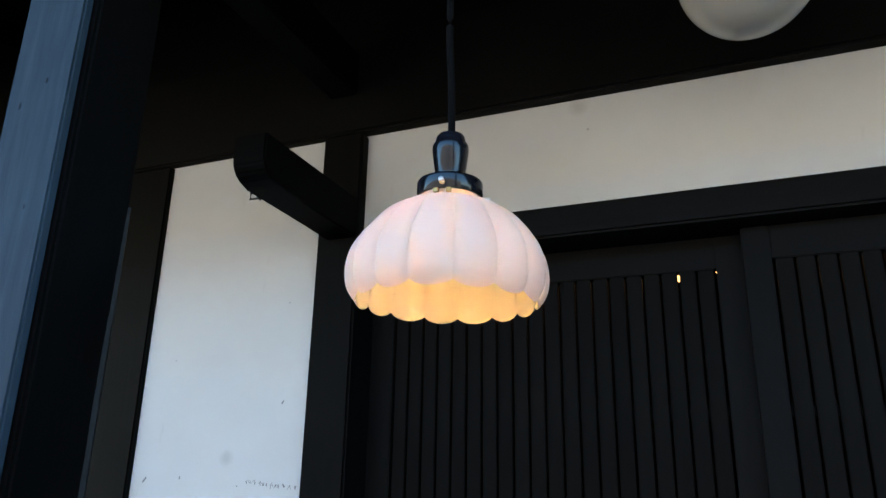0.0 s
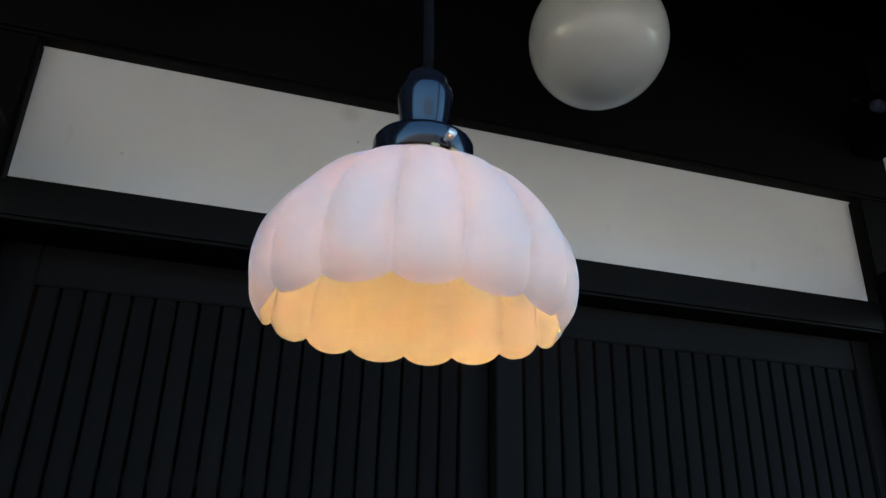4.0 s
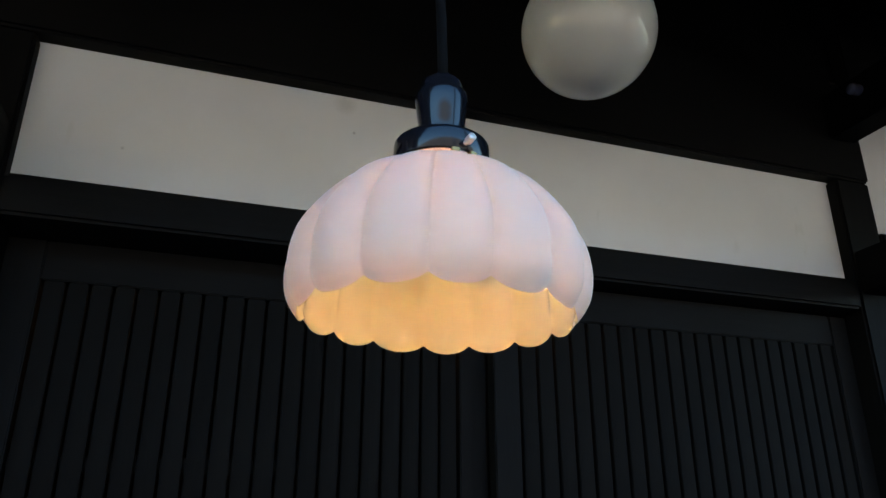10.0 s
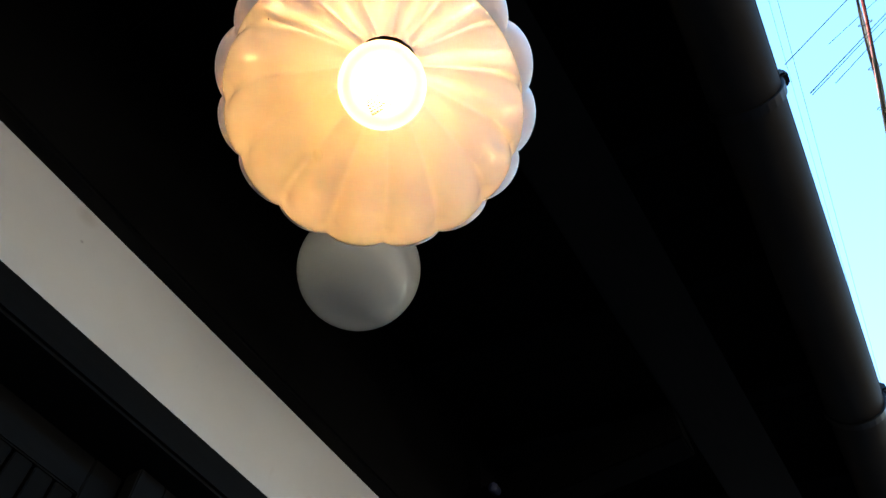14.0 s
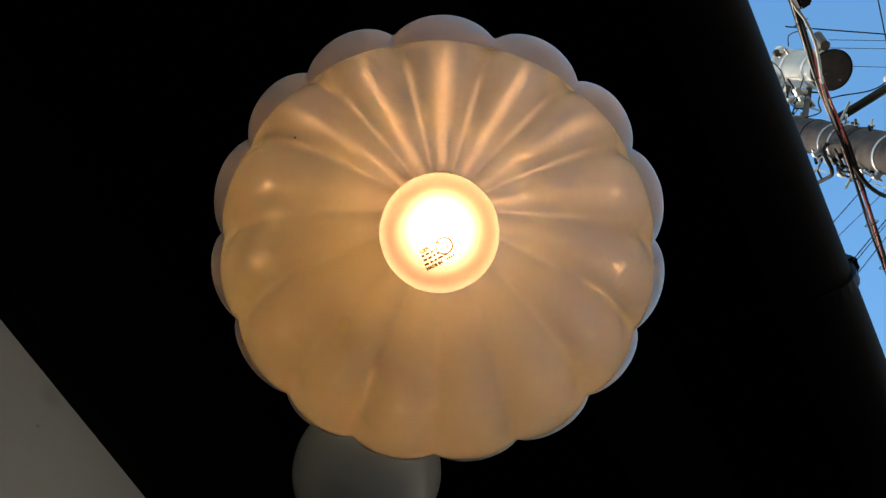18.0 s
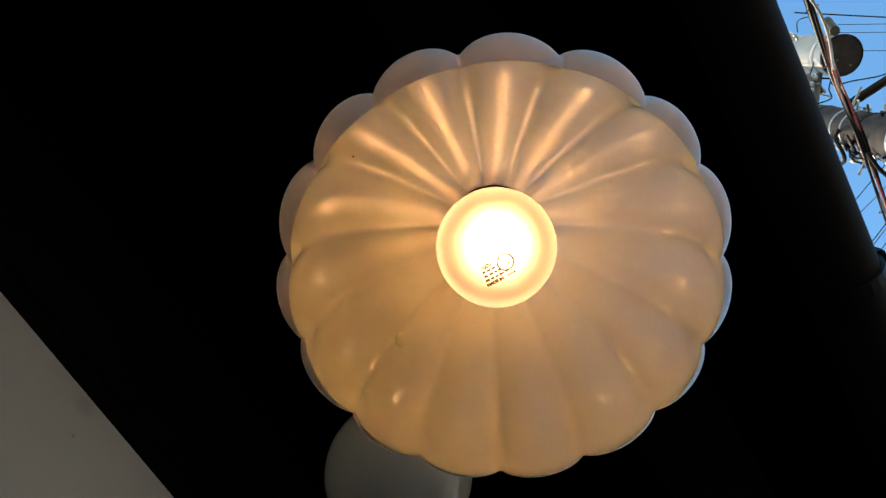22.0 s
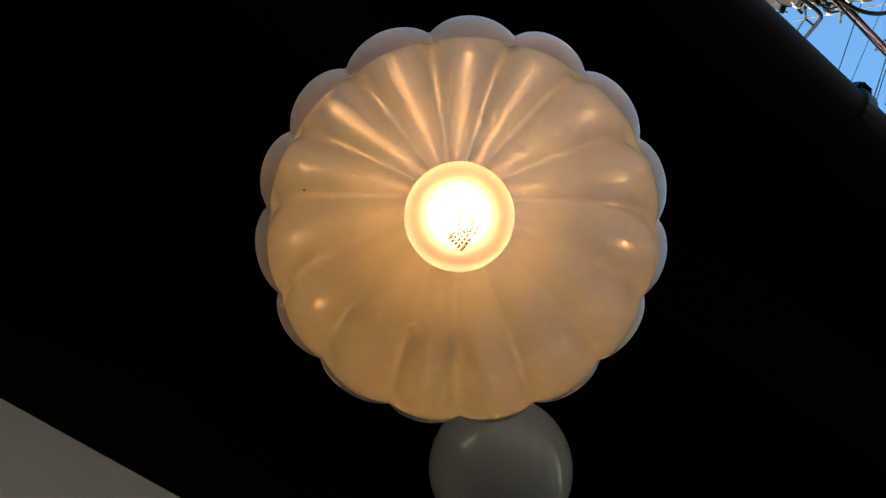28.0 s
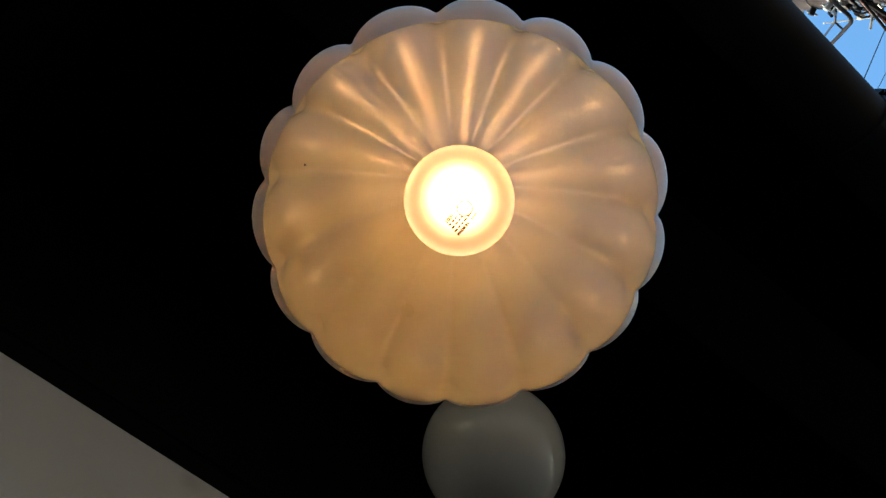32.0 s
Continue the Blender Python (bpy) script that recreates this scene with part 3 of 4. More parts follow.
def inside_profile(rows, start=(0.0265, 0.1023), end=(0.0969, -0.0013)):
    """The inside from the neck to the rim: radius, height, slope in radians."""
    fine, length = 400, TURN[-1][0]
    r, z = start
    path = [(r, z, radians(TURN[0][1]))]
    for i in range(1, fine + 1):
        a = radians(float(np.interp(length * (i - 0.5) / fine, [t[0] for t in TURN], [t[1] for t in TURN])))
        r, z = r + length / fine * math.cos(a), z - length / fine * math.sin(a)
        path.append((r, z, a))
    dr, dz = end[0] - r, end[1] - z
    out = []
    for k in range(rows + 1):
        r, z, a = path[round(fine * k / rows)]
        w = (k / rows) ** 2
        out.append((r + dr * w, z + dz * w, a))
    return out


def shade_mesh(seg=40, rows=100):
    """A blown shade of round lobes that meet in sharp furrows, with a scalloped rim."""
    bm = bmesh.new()
    thin = bm.verts.layers.float.new("glow_mask")
    # places across a lobe, closer together towards the furrows
    across = [math.sin(math.pi / 2 * (2 * j / seg - 1)) for j in range(seg)]
    n = LOBES * seg
    around = []
    for i in range(n):
        u = across[i % seg]
        around.append((u, swell(u), lobe_angle(i // seg, u)))

    def outer_ring(s):
        r, z = profile_at(s)
        depth = 0.080 * min(1, max(0, (s - 0.12) / 0.35)) * (1 - 0.92 * max(0, (s - 0.78) / 0.22))
        hang = 0.0070 * max(0, (s - 0.55) / 0.45) ** 2
        row = []
        for u, bulge, th in around:
            rr, zz = r * (1 - depth * (1 - bulge)), z - hang * bulge + hang * 0.25
            v = bm.verts.new((rr * math.cos(th), rr * math.sin(th), zz))
            # translucency is painted higher in furrows and neck, so the lamp glows through
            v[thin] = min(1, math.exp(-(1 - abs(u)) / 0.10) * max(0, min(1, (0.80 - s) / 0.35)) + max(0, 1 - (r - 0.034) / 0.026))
            row.append(v)
        return row

    def inner_ring(r, z, a, s):
        edge = max(0, (s - 0.82) / 0.18)
        fade = 1 - edge * edge * (3 - 2 * edge)
        hang = 0.0070 * max(0, (s - 0.50) / 0.50) ** 2
        # the ridges grow a little where the shade turns over
        more = 1.25 - 0.25 * (1 - max(0, min(1, (s - 0.54) / 0.14))) ** 2
        row = []
        for u, bulge, th in around:
            ridge = r * FLUTE * min(1, 0.75 + s) * fade * more * flute(abs(u))
            rr = r - math.sin(a) * ridge - (1 - fade) * r * 0.0055 * (1 - bulge)
            zz = z - math.cos(a) * ridge - hang * bulge + hang * 0.25
            v = bm.verts.new((rr * math.cos(th), rr * math.sin(th), zz))
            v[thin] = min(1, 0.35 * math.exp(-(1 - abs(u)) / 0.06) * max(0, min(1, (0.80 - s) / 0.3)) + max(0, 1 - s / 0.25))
            row.append(v)
        return row
    outer = [outer_ring(i / rows) for i in range(rows + 1)]
    inner = [inner_ring(0.0262, 0.1150, 0, 0), inner_ring(0.0260, 0.1040, 0, 0)]
    inner += [inner_ring(r, z, a, k / rows) for k, (r, z, a) in enumerate(inside_profile(rows))]
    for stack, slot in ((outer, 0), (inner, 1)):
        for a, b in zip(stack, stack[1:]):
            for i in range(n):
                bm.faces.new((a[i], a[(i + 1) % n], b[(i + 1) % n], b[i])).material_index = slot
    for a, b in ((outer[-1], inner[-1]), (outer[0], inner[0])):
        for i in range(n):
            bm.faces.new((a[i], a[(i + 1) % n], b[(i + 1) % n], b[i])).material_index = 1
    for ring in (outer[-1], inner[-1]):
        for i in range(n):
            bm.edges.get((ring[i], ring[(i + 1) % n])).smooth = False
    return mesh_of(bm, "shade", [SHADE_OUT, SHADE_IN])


BULB_Z, BULB_R = 0.0685, 0.0328
# the lamp hangs a little out of true
LAMP_LEAN = Matrix.Translation((0.0002, -0.0041, 0.1289)) @ pose(0, 0, 0, 0.41, 1.23, 0) @ Matrix.Translation((0, 0, -0.13))


def bulb_print(parent):
    """The maker's print under the bulb: a ring, the voltage, and lines too small to read."""
    def wrap(bm):
        for v in bm.verts:
            d = Vector((-v.co.y, -v.co.x, -math.sqrt(max(0.1, 1 - v.co.x ** 2 - v.co.y ** 2))))
            v.co = d * (BULB_R + 0.00015) + Vector((0, 0, BULB_Z))
        return bm

    def quad(bm, x, y, w, h):
        bm.faces.new([bm.verts.new((x + a * w, y + b * h, 0)) for a, b in ((0, 0), (1, 0), (1, 1), (0, 1))])

    def words(name, text, size, x, y, label):
        font = bpy.data.curves.new(name, "FONT")
        font.body, font.size, font.offset = text, size, 0.0065
        tmp = bpy.data.objects.new(name, font)
        scene.collection.objects.link(tmp)
        me = bpy.data.meshes.new_from_object(tmp.evaluated_get(bpy.context.evaluated_depsgraph_get()))
        bpy.data.objects.remove(tmp)
        bm = bmesh.new()
        bm.from_mesh(me)
        bmesh.ops.translate(bm, verts=bm.verts, vec=(x, y, 0))
        part(name, wrap(bm), INK, parent, label)
    rng = random.Random(3)
    bm = bmesh.new()
    for x0, y, x1 in ((-0.30, -0.02, -0.09), (-0.31, -0.09, -0.02), (-0.33, -0.165, 0.04)):
        x = x0
        while x < x1:
            w = min(rng.uniform(0.045, 0.085), x1 - x + 0.02)
            quad(bm, x, y, w, 0.040)
            x += w + 0.018
    x = 0.02
    while x < 0.14:
        quad(bm, x, -0.245, 0.026, 0.045)
        x += 0.036
    part("print_lines", wrap(bm), INK, parent, "brown unreadable print lines")
    bm = bmesh.new()
    for k in range(36):
        a, b = 2 * math.pi * k / 36, 2 * math.pi * (k + 1) / 36
        bm.faces.new([bm.verts.new((0.094 + r * math.cos(c), -0.018 + r * math.sin(c), 0)) for r, c in ((0.142, a), (0.142, b), (0.112, b), (0.112, a))])
    for x, y, w, h in ((0.03, 0.02, 0.022, 0.06), (0.052, 0.060, 0.03, 0.020), (0.11, -0.09, 0.022, 0.07), (0.132, -0.095, 0.035, 0.018), (0.132, -0.064, 0.035, 0.018), (0.132, -0.033, 0.035, 0.018)):
        quad(bm, x, y, w, h)
    part("print_ring", wrap(bm), INK, parent, "brown printed approval ring")
    words("print_voltage", "100V", 0.095, -0.30, 0.04, "brown printed voltage")
    words("print_origin", "MADE IN", 0.072, -0.345, -0.245, "brown printed words")


def pendant_lamp():
    p = thing("pendant_lamp", (0, 0, H), "lit pendant lamp with a scalloped milk-glass shade hanging from the purlin", "lamp")
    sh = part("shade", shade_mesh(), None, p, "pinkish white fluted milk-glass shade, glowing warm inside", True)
    def on_glass(p):
        """The nearest place on the shade and the way out of the glass there."""
        v = min(sh.data.vertices, key=lambda c: (c.co - Vector(p)).length_squared)
        return v.co.copy(), v.normal.copy()
    speck = bmesh.new()
    bmesh.ops.create_icosphere(speck, subdivisions=1, radius=0.0007)
    bmesh.ops.translate(speck, verts=speck.verts, vec=on_glass(SPECK)[0])
    part("speck", speck, INK, sh, "dark speck in the glass")
    at, way = on_glass(BLISTER)
    spot = lathe([(0, 0.0007), (0.0026, 0.0006), (0.0042, 0.0003), (0.0050, -0.0003), (0.0052, -0.0024), (0, -0.0024)], 28)
    bmesh.ops.rotate(spot, verts=spot.verts, cent=(0, 0, 0), matrix=way.to_track_quat("Z", "Y").to_matrix())
    bmesh.ops.translate(spot, verts=spot.verts, vec=at)
    part("blister", spot, SHADE_IN, sh, "small round blister in the glass", True)
    prof = [(0, -BULB_R)] + [(BULB_R * math.sin(radians(a)), -BULB_R * math.cos(radians(a))) for a in range(8, 121, 7)]
    prof += [(0.0230, 0.0230), (0.0195, 0.029), (0.0162, 0.036), (0.0145, 0.041), (0.0138, 0.046)]
    bulb = part("bulb", lathe(prof, 56, (0, 0, BULB_Z)), BULB_GLASS, p, "frosted light bulb, glowing white", True)
    core = bmesh.new()
    bmesh.ops.create_uvsphere(core, u_segments=16, v_segments=12, radius=0.0082)
    bmesh.ops.translate(core, verts=core.verts, vec=(-0.001, -0.001, BULB_Z))
    part("filament", core, CORE, bulb, "white-hot filament", True)
    bulb_print(bulb)
    part("bulb_cap", lathe([(0.0135, 0.1125), (0.0140, 0.114), (0.0134, 0.1165), (0.0140, 0.119), (0.0134, 0.1215), (0.0140, 0.124), (0.013, 0.128), (0, 0.128)], 32), BRASS, bulb, "threaded brass cap", True)
    part("socket", lathe([(0.0155, 0.105), (0.0195, 0.105), (0.0205, 0.107), (0.0205, 0.140), (0, 0.140), (0, 0.138), (0.0175, 0.138), (0.0165, 0.107), (0.0155, 0.105)], 40), BRASS, p, "brown socket sleeve", True)
    part("gallery", lathe([(0.0329, 0.1310), (0.0329, 0.1150), (0.0360, 0.1140), (0.0366, 0.1152), (0.0366, 0.1300), (0.0363, 0.1320), (0.0355, 0.1333), (0.0341, 0.1340), (0.0205, 0.1350), (0.0165, 0.1350), (0.0165, 0.1330), (0.0318, 0.1322), (0.0329, 0.1310)], 64), BAKELITE, p, "glossy black shade holder", True)
    holder = part("holder", lathe([(0.0, 0.1352), (0.0172, 0.1352), (0.0168, 0.138), (0.0170, 0.143), (0.0178, 0.150), (0.0192, 0.160), (0.0204, 0.170), (0.0207, 0.175), (0.0202, 0.1785), (0.0180, 0.1812), (0.0174, 0.1822), (0.0170, 0.1850), (0.0160, 0.1890), (0.0145, 0.1912), (0.0060, 0.1925), (0.0055, 0.1965), (0, 0.1965)], 64), BAKELITE, p, "glossy black bakelite lampholder", True)
    for a in (-80, 40, 160):
        c, s = math.cos(radians(a)), math.sin(radians(a))
        scr = part("thumbscrew", tube([(0.031 * c, 0.031 * s, 0.1195), (0.0425 * c, 0.0425 * s, 0.1200)], 0.0018, 10), STEEL, p, "bright steel thumbscrew", True)
        part("screw_head", tube([(0.0405 * c, 0.0405 * s, 0.1195), (0.0412 * c, 0.0412 * s, 0.1196), (0.0462 * c, 0.0462 * s, 0.1204), (0.0468 * c, 0.0468 * s, 0.1205)], 0.0030, 14), STEEL, scr, "", True)
    for a in (-92, -70, 28, 52, 148, 172):
        c, s = math.cos(radians(a)), math.sin(radians(a))
        lug = box(-0.0022, 0.0022, -0.003, 0.003, 0.1098, 0.1145, 0.0005)
        bmesh.ops.rotate(lug, verts=lug.verts, cent=(0, 0, 0), matrix=Matrix.Rotation(radians(a), 3, "Z"))
        bmesh.ops.translate(lug, verts=lug.verts, vec=(0.0360 * c, 0.0360 * s, 0))
        part("lug", lug, BRASS, p, "small brown metal lug")
    for o in p.children:
        o.matrix_basis = LAMP_LEAN @ Matrix.Translation((0.0018, 0.0012, 0)) if o == bulb else LAMP_LEAN
    holder.matrix_basis = LAMP_LEAN @ Matrix.Translation((0, 0, 0.1352)) @ pose(0, 0, 0, -0.4, -1.5, 0) @ Matrix.Translation((0, 0, -0.1352))
    top = holder.matrix_basis @ Vector((0, 0, 0.195))
    cord = [(0.0012 * math.sin(9 * z) - 0.002 * math.exp(-((z - 0.32) / 0.05) ** 2) + top.x - 0.012 * (z - 0.195), top.y, z) for z in [0.195 + 0.510 * k / 40 for k in range(41)]]
    part("cord", tube(cord, 0.0042, 12), CORD, p, "black round flex", True)
    part("ceiling_rose", lathe([(0, 0.735), (0.034, 0.735), (0.034, 0.722), (0.028, 0.712), (0.012, 0.702), (0.006, 0.700), (0, 0.700)], 40), BAKELITE, p, "black ceiling rose under the purlin", True)
    return p


BLISTER = (0.0202, 0.0757, 0.0678)
SPECK = (-0.0821, 0.0376, 0.0526)
pendant_lamp()


# ---- the unlit globe lamp ----
def globe_lamp():
    x, y, z, r = 0.3475, 0.3232, H + 0.5624, 0.1026
    g = thing("globe_lamp", (x, y, z), "unlit round milk-glass globe lamp under the eave", "lamp")
    prof = [(0, -r)] + [(r * math.sin(radians(a)), -r * math.cos(radians(a))) for a in range(4, 157, 4)] + [(0.042, 0.098), (0.042, 0.106)]
    part("globe", lathe(prof, 72), GLOBE_GLASS, g, "glossy white milk-glass globe", True)
    part("gallery", lathe([(0.0465, 0.094), (0.0495, 0.094), (0.0495, 0.118), (0.040, 0.126), (0.022, 0.131), (0, 0.131)], 56), BAKELITE, g, "black globe holder", True)
    part("stem", tube([(0, 0, 0.13), (0, 0, 0.24), (0, 0, roof_z(y) - z - 0.03)], 0.011, 16), BAKELITE, g, "black stem", True)
    part("ceiling_rose", lathe([(0, roof_z(y) - z - 0.002), (0.04, roof_z(y) - z - 0.010), (0.04, roof_z(y) - z - 0.03), (0.014, roof_z(y) - z - 0.045), (0, roof_z(y) - z - 0.045)], 40), BAKELITE, g, "black ceiling rose", True)
    return g


globe_lamp()


# ---- small things on the front ----
def staple(x, y, z, side, label, mat):
    """A flat iron eye screwed to the side of a bracket."""
    s = thing("iron_eye", (x, y, z), label, "hook", "iron eyes on the brackets")
    w = -0.020 * side
    part("loop", tube([(0, 0, 0.006), (w, 0, 0.006), (w, 0, -0.006), (0, 0, -0.006)], 0.0022, 8), IRON, s)
    part("plate", box(-0.0015, 0.0015, -0.006, 0.006, -0.009, 0.009, 0.0005), mat, s)
    return s


staple(-0.5245, 0.338, H + 0.319, 1, "small black iron eye on the bracket beam", IRON)
staple(1.0985, 0.323, H + 0.338, 1, "small iron eye with a bright plate on the bracket beam", GALVANISED).scale = (0.6, 0.6, 0.6)
hook = thing("brass_hook", (1.222, 0.584, H + 0.293), "small tarnished brass hook screwed into the black post", "hook")
part("shank", tube([(0, 0, 0), (0, -0.016, 0), (0.004, -0.022, 0.001)], 0.0035, 10), BRASS, hook, "", True)
part("tip", tube([(0.004, -0.0215, 0.001), (0.008, -0.0225, 0.005), (0.008, -0.0225, 0.010)], 0.0028, 10), STEEL, hook, "bright steel tip", True)
insulator = thing("cable_cleat", (1.0925, 0.479, H + 0.71), "small dark iron cleat on the purlin arm", "cleat")
kn = lathe([(0, 0.0), (0.011, 0.0), (0.013, 0.006), (0.009, 0.012), (0.013, 0.018), (0.011, 0.025), (0, 0.026)], 24)
bmesh.ops.rotate(kn, verts=kn.verts, cent=(0, 0, 0), matrix=Matrix.Rotation(radians(-90), 3, "Y"))
part("knob", kn, SKYLIT_IRON, insulator, "", True)


def tin_sign():
    s = thing("tin_sign", (1.214, 0.584, H + 0.086), "small red, white and blue tin sign hanging askew on the post", "sign")
    s.rotation_euler.y = radians(-11)
    part("plate", box(-0.072, 0.072, -0.0045, 0.0, -0.11, 0.085, 0.001), WHITE_SIGN, s)
    part("red_field", box(-0.070, 0.070, -0.0075, -0.005, 0.03, 0.083, 0.0005), RED_SIGN, s, "plain red field")
    part("blue_field", box(-0.070, 0.070, -0.0075, -0.005, -0.108, 0.016, 0.0005), BLUE_SIGN, s, "plain blue field")
    for k, w in enumerate((0.09, 0.07, 0.095, 0.06)):
        part("line", box(-w / 2, w / 2, -0.0092, -0.008, -0.016 - 0.022 * k, -0.007 - 0.022 * k, 0), WHITE_SIGN, s, "pale bar of unreadable print")
    return s


tin_sign()


def room_lamp():
    r = thing("room_lamp", (0.19, 1.40, H + 1.0), "cluster lamp of four warm bulbs in the dark room inside", "lamp")
    part("ceiling_plate", lathe([(0, 0), (0.06, 0), (0.06, -0.012), (0.02, -0.025), (0, -0.025)], 32), BRASS, r, "", True)
    part("stem", tube([(0, 0, -0.024), (0, 0, -0.42)], 0.006, 10), BRASS, r, "", True)
    for x, z in ((-0.084, -0.573), (-0.034, -0.604), (0.029, -0.561), (0.081, -0.597)):
        arm = part("arm", tube(smooth_run([(0, 0, -0.41), (x * 0.5, 0, -0.41), (x, 0, -0.44), (x, 0, z + 0.045)], 4), 0.004, 8), BRASS, r, "", True)
        prof = [(0, -0.033), (0.014, -0.031), (0.024, -0.022), (0.028, -0.007), (0.029, 0.008), (0.021, 0.026), (0.012, 0.038), (0.010, 0.046), (0, 0.046)]
        part("bulb", lathe(prof, 24, (x, 0, z)), WARM_LAMP, arm, "small glowing warm bulb", True)
    return r


room_lamp()


# ---- across the street: pole, transformer and cables ----
def bar(a, b, w, h):
    """A flat bar from a to b, w wide across and h deep along the upright."""
    a, b = Vector(a), Vector(b)
    d = (b - a).normalized()
    side = d.cross(Vector((0, 0, 1))).normalized() * (w / 2)
    up = side.cross(d).normalized() * (h / 2)
    bm = bmesh.new()
    v = [bm.verts.new(p + sx * side + sz * up) for p in (a, b) for sx, sz in ((-1, -1), (1, -1), (1, 1), (-1, 1))]
    for f in ((0, 1, 2, 3), (7, 6, 5, 4), (0, 4, 5, 1), (1, 5, 6, 2), (2, 6, 7, 3), (3, 7, 4, 0)):
        bm.faces.new([v[k] for k in f])
    bmesh.ops.bevel(bm, geom=bm.edges[:], offset=0.004, segments=1, affect="EDGES")
    return bm


def utility_pole():
    px, py = 1.757, -2.01
    p = thing("utility_pole", (px, py, 0), "dark grey concrete utility pole with steel bands and fittings", "utility pole")
    part("pole", lathe([(0.141, 0.0), (0.119, 6.0), (0.106, 9.5), (0, 9.5)], 40), CONCRETE, p, "weathered dark concrete", True)
    rng = random.Random(5)

    def rad_at(z):
        return 0.141 - 0.0036 * z
    for z, m in ((5.45, GALVANISED), (5.78, IRON), (5.96, GALVANISED), (6.08, GALVANISED), (6.34, IRON), (6.66, GALVANISED), (7.0, IRON)):
        rad = rad_at(z)
        part("band", lathe([(rad, z - 0.009), (rad + 0.004, z - 0.009), (rad + 0.004, z + 0.009), (rad, z + 0.009)], 32), m, p, "steel band round the pole", True)
        a = rng.uniform(0.2, 1.6)
        c, s = math.cos(a), math.sin(a)
        lug = part("band_lug", bar(((rad - 0.002) * c, (rad - 0.002) * s, z), ((rad + 0.05) * c, (rad + 0.05) * s, z), 0.035, 0.03), m, p)
        t = Vector((-s, c, 0)) * 0.04
        e = Vector(((rad + 0.035) * c, (rad + 0.035) * s, z))
        part("bolt", tube([e - t, e + t], 0.008, 8), GALVANISED, lug)
    for k in range(6):
        z, a = 5.3 + 0.42 * k, (0.9 if k % 2 else 4.0)
        c, s = math.cos(a), math.sin(a)
        part("step_bolt", tube([(0.12 * c, 0.12 * s, z), (0.27 * c, 0.27 * s, z)], 0.009, 8), GALVANISED, p)
    # a cluster of dead-end fittings
    for k in range(12):
        a, z = rng.uniform(-0.3, 1.5), 5.95 + 0.28 * (k / 11) - 0.1 + rng.uniform(-0.03, 0.03)
        rad = rad_at(z)
        c, s = math.cos(a), math.sin(a)
        clev = part("clevis", tube([((rad - 0.01) * c, (rad - 0.01) * s, z), ((rad + 0.05) * c, (rad + 0.05) * s, z + 0.01), ((rad + 0.07) * c, (rad + 0.07) * s, z - 0.04)], 0.011, 8), IRON if k % 3 else GALVANISED, p)
        if k % 2:
            part("spool", lathe([(0, 0), (0.016, 0), (0.022, 0.006), (0.013, 0.014), (0.013, 0.02), (0.022, 0.028), (0.016, 0.034), (0, 0.034)], 16, ((rad + 0.07) * c, (rad + 0.07) * s, z - 0.07)), PORCELAIN if k % 4 == 1 else IRON, clev, "", True)
    for k in range(9):
        a, z = rng.uniform(3.3, 4.1), 5.45 + 0.075 * k + rng.uniform(-0.02, 0.02)
        rad = rad_at(z)
        c, s = math.cos(a), math.sin(a)
        out = rng.uniform(0.03, 0.075)
        lean = rng.uniform(-0.05, 0.05)
        stud = part("stud", tube([((rad - 0.005) * c, (rad - 0.005) * s, z), ((rad + out) * c - lean * s, (rad + out) * s + lean * c, z + lean)], 0.008, 8), IRON if k % 2 else GALVANISED, p, "short threaded stud")
        part("nut", tube([((rad + 0.010) * c, (rad + 0.010) * s, z), ((rad + 0.024) * c, (rad + 0.024) * s, z)], 0.017, 6), GALVANISED if k % 3 else IRON, stud)
    for k in range(8):
        a, z = rng.uniform(0.9, 1.9), 5.55 + 0.06 * k
        rad = rad_at(z)
        c, s = math.cos(a), math.sin(a)
        e, t = Vector(((rad + 0.02) * c, (rad + 0.02) * s, z)), Vector((-s, c, rng.uniform(-0.6, 0.6))) * rng.uniform(0.03, 0.06)
        eye_bolt = part("eye_bolt", tube([e - t, e + t], 0.007, 8), IRON if k % 3 else GALVANISED, p)
        part("washer", box(e.x - 0.016, e.x + 0.016, e.y - 0.02, e.y + 0.012, e.z - 0.014, e.z + 0.014, 0.003), GALVANISED if k % 2 else IRON, eye_bolt)
    for k in range(4):
        a, z, w = 0.3 + 0.35 * k, 6.0 - 0.05 * k, 0.08 + 0.02 * k
        c, s = math.cos(a), math.sin(a)
        run = smooth_run([(0.15 * c, 0.15 * s, z), (0.2 * c, 0.2 * s, z - w), (0.16 * c + 0.05, 0.16 * s - 0.04, z - 1.6 * w), (0.13 * c + 0.03, 0.13 * s - 0.05, z - 0.6 * w)])
        part("jumper", tube(run, 0.006, 6), RUBBER, p, "black wire loop", True)
    part("side_arm", tube([(-0.10, -0.09, 6.17), (-0.034, -0.597, 6.415), (0.06, -1.1, 6.66)], 0.030, 14), GUTTER, p, "dark grey steel side arm", True)
    pin = part("arm_insulator", lathe([(0, -0.03), (0.018, -0.03), (0.028, -0.012), (0.016, -0.004), (0.026, 0.014), (0.012, 0.03), (0, 0.03)], 16, (-0.082, -0.625, 6.43)), PORCELAIN, p, "white porcelain insulator on the side arm", True)
    part("pin", tube([(-0.082, -0.625, 6.41), (-0.036, -0.597, 6.41)], 0.008, 8), GALVANISED, pin)
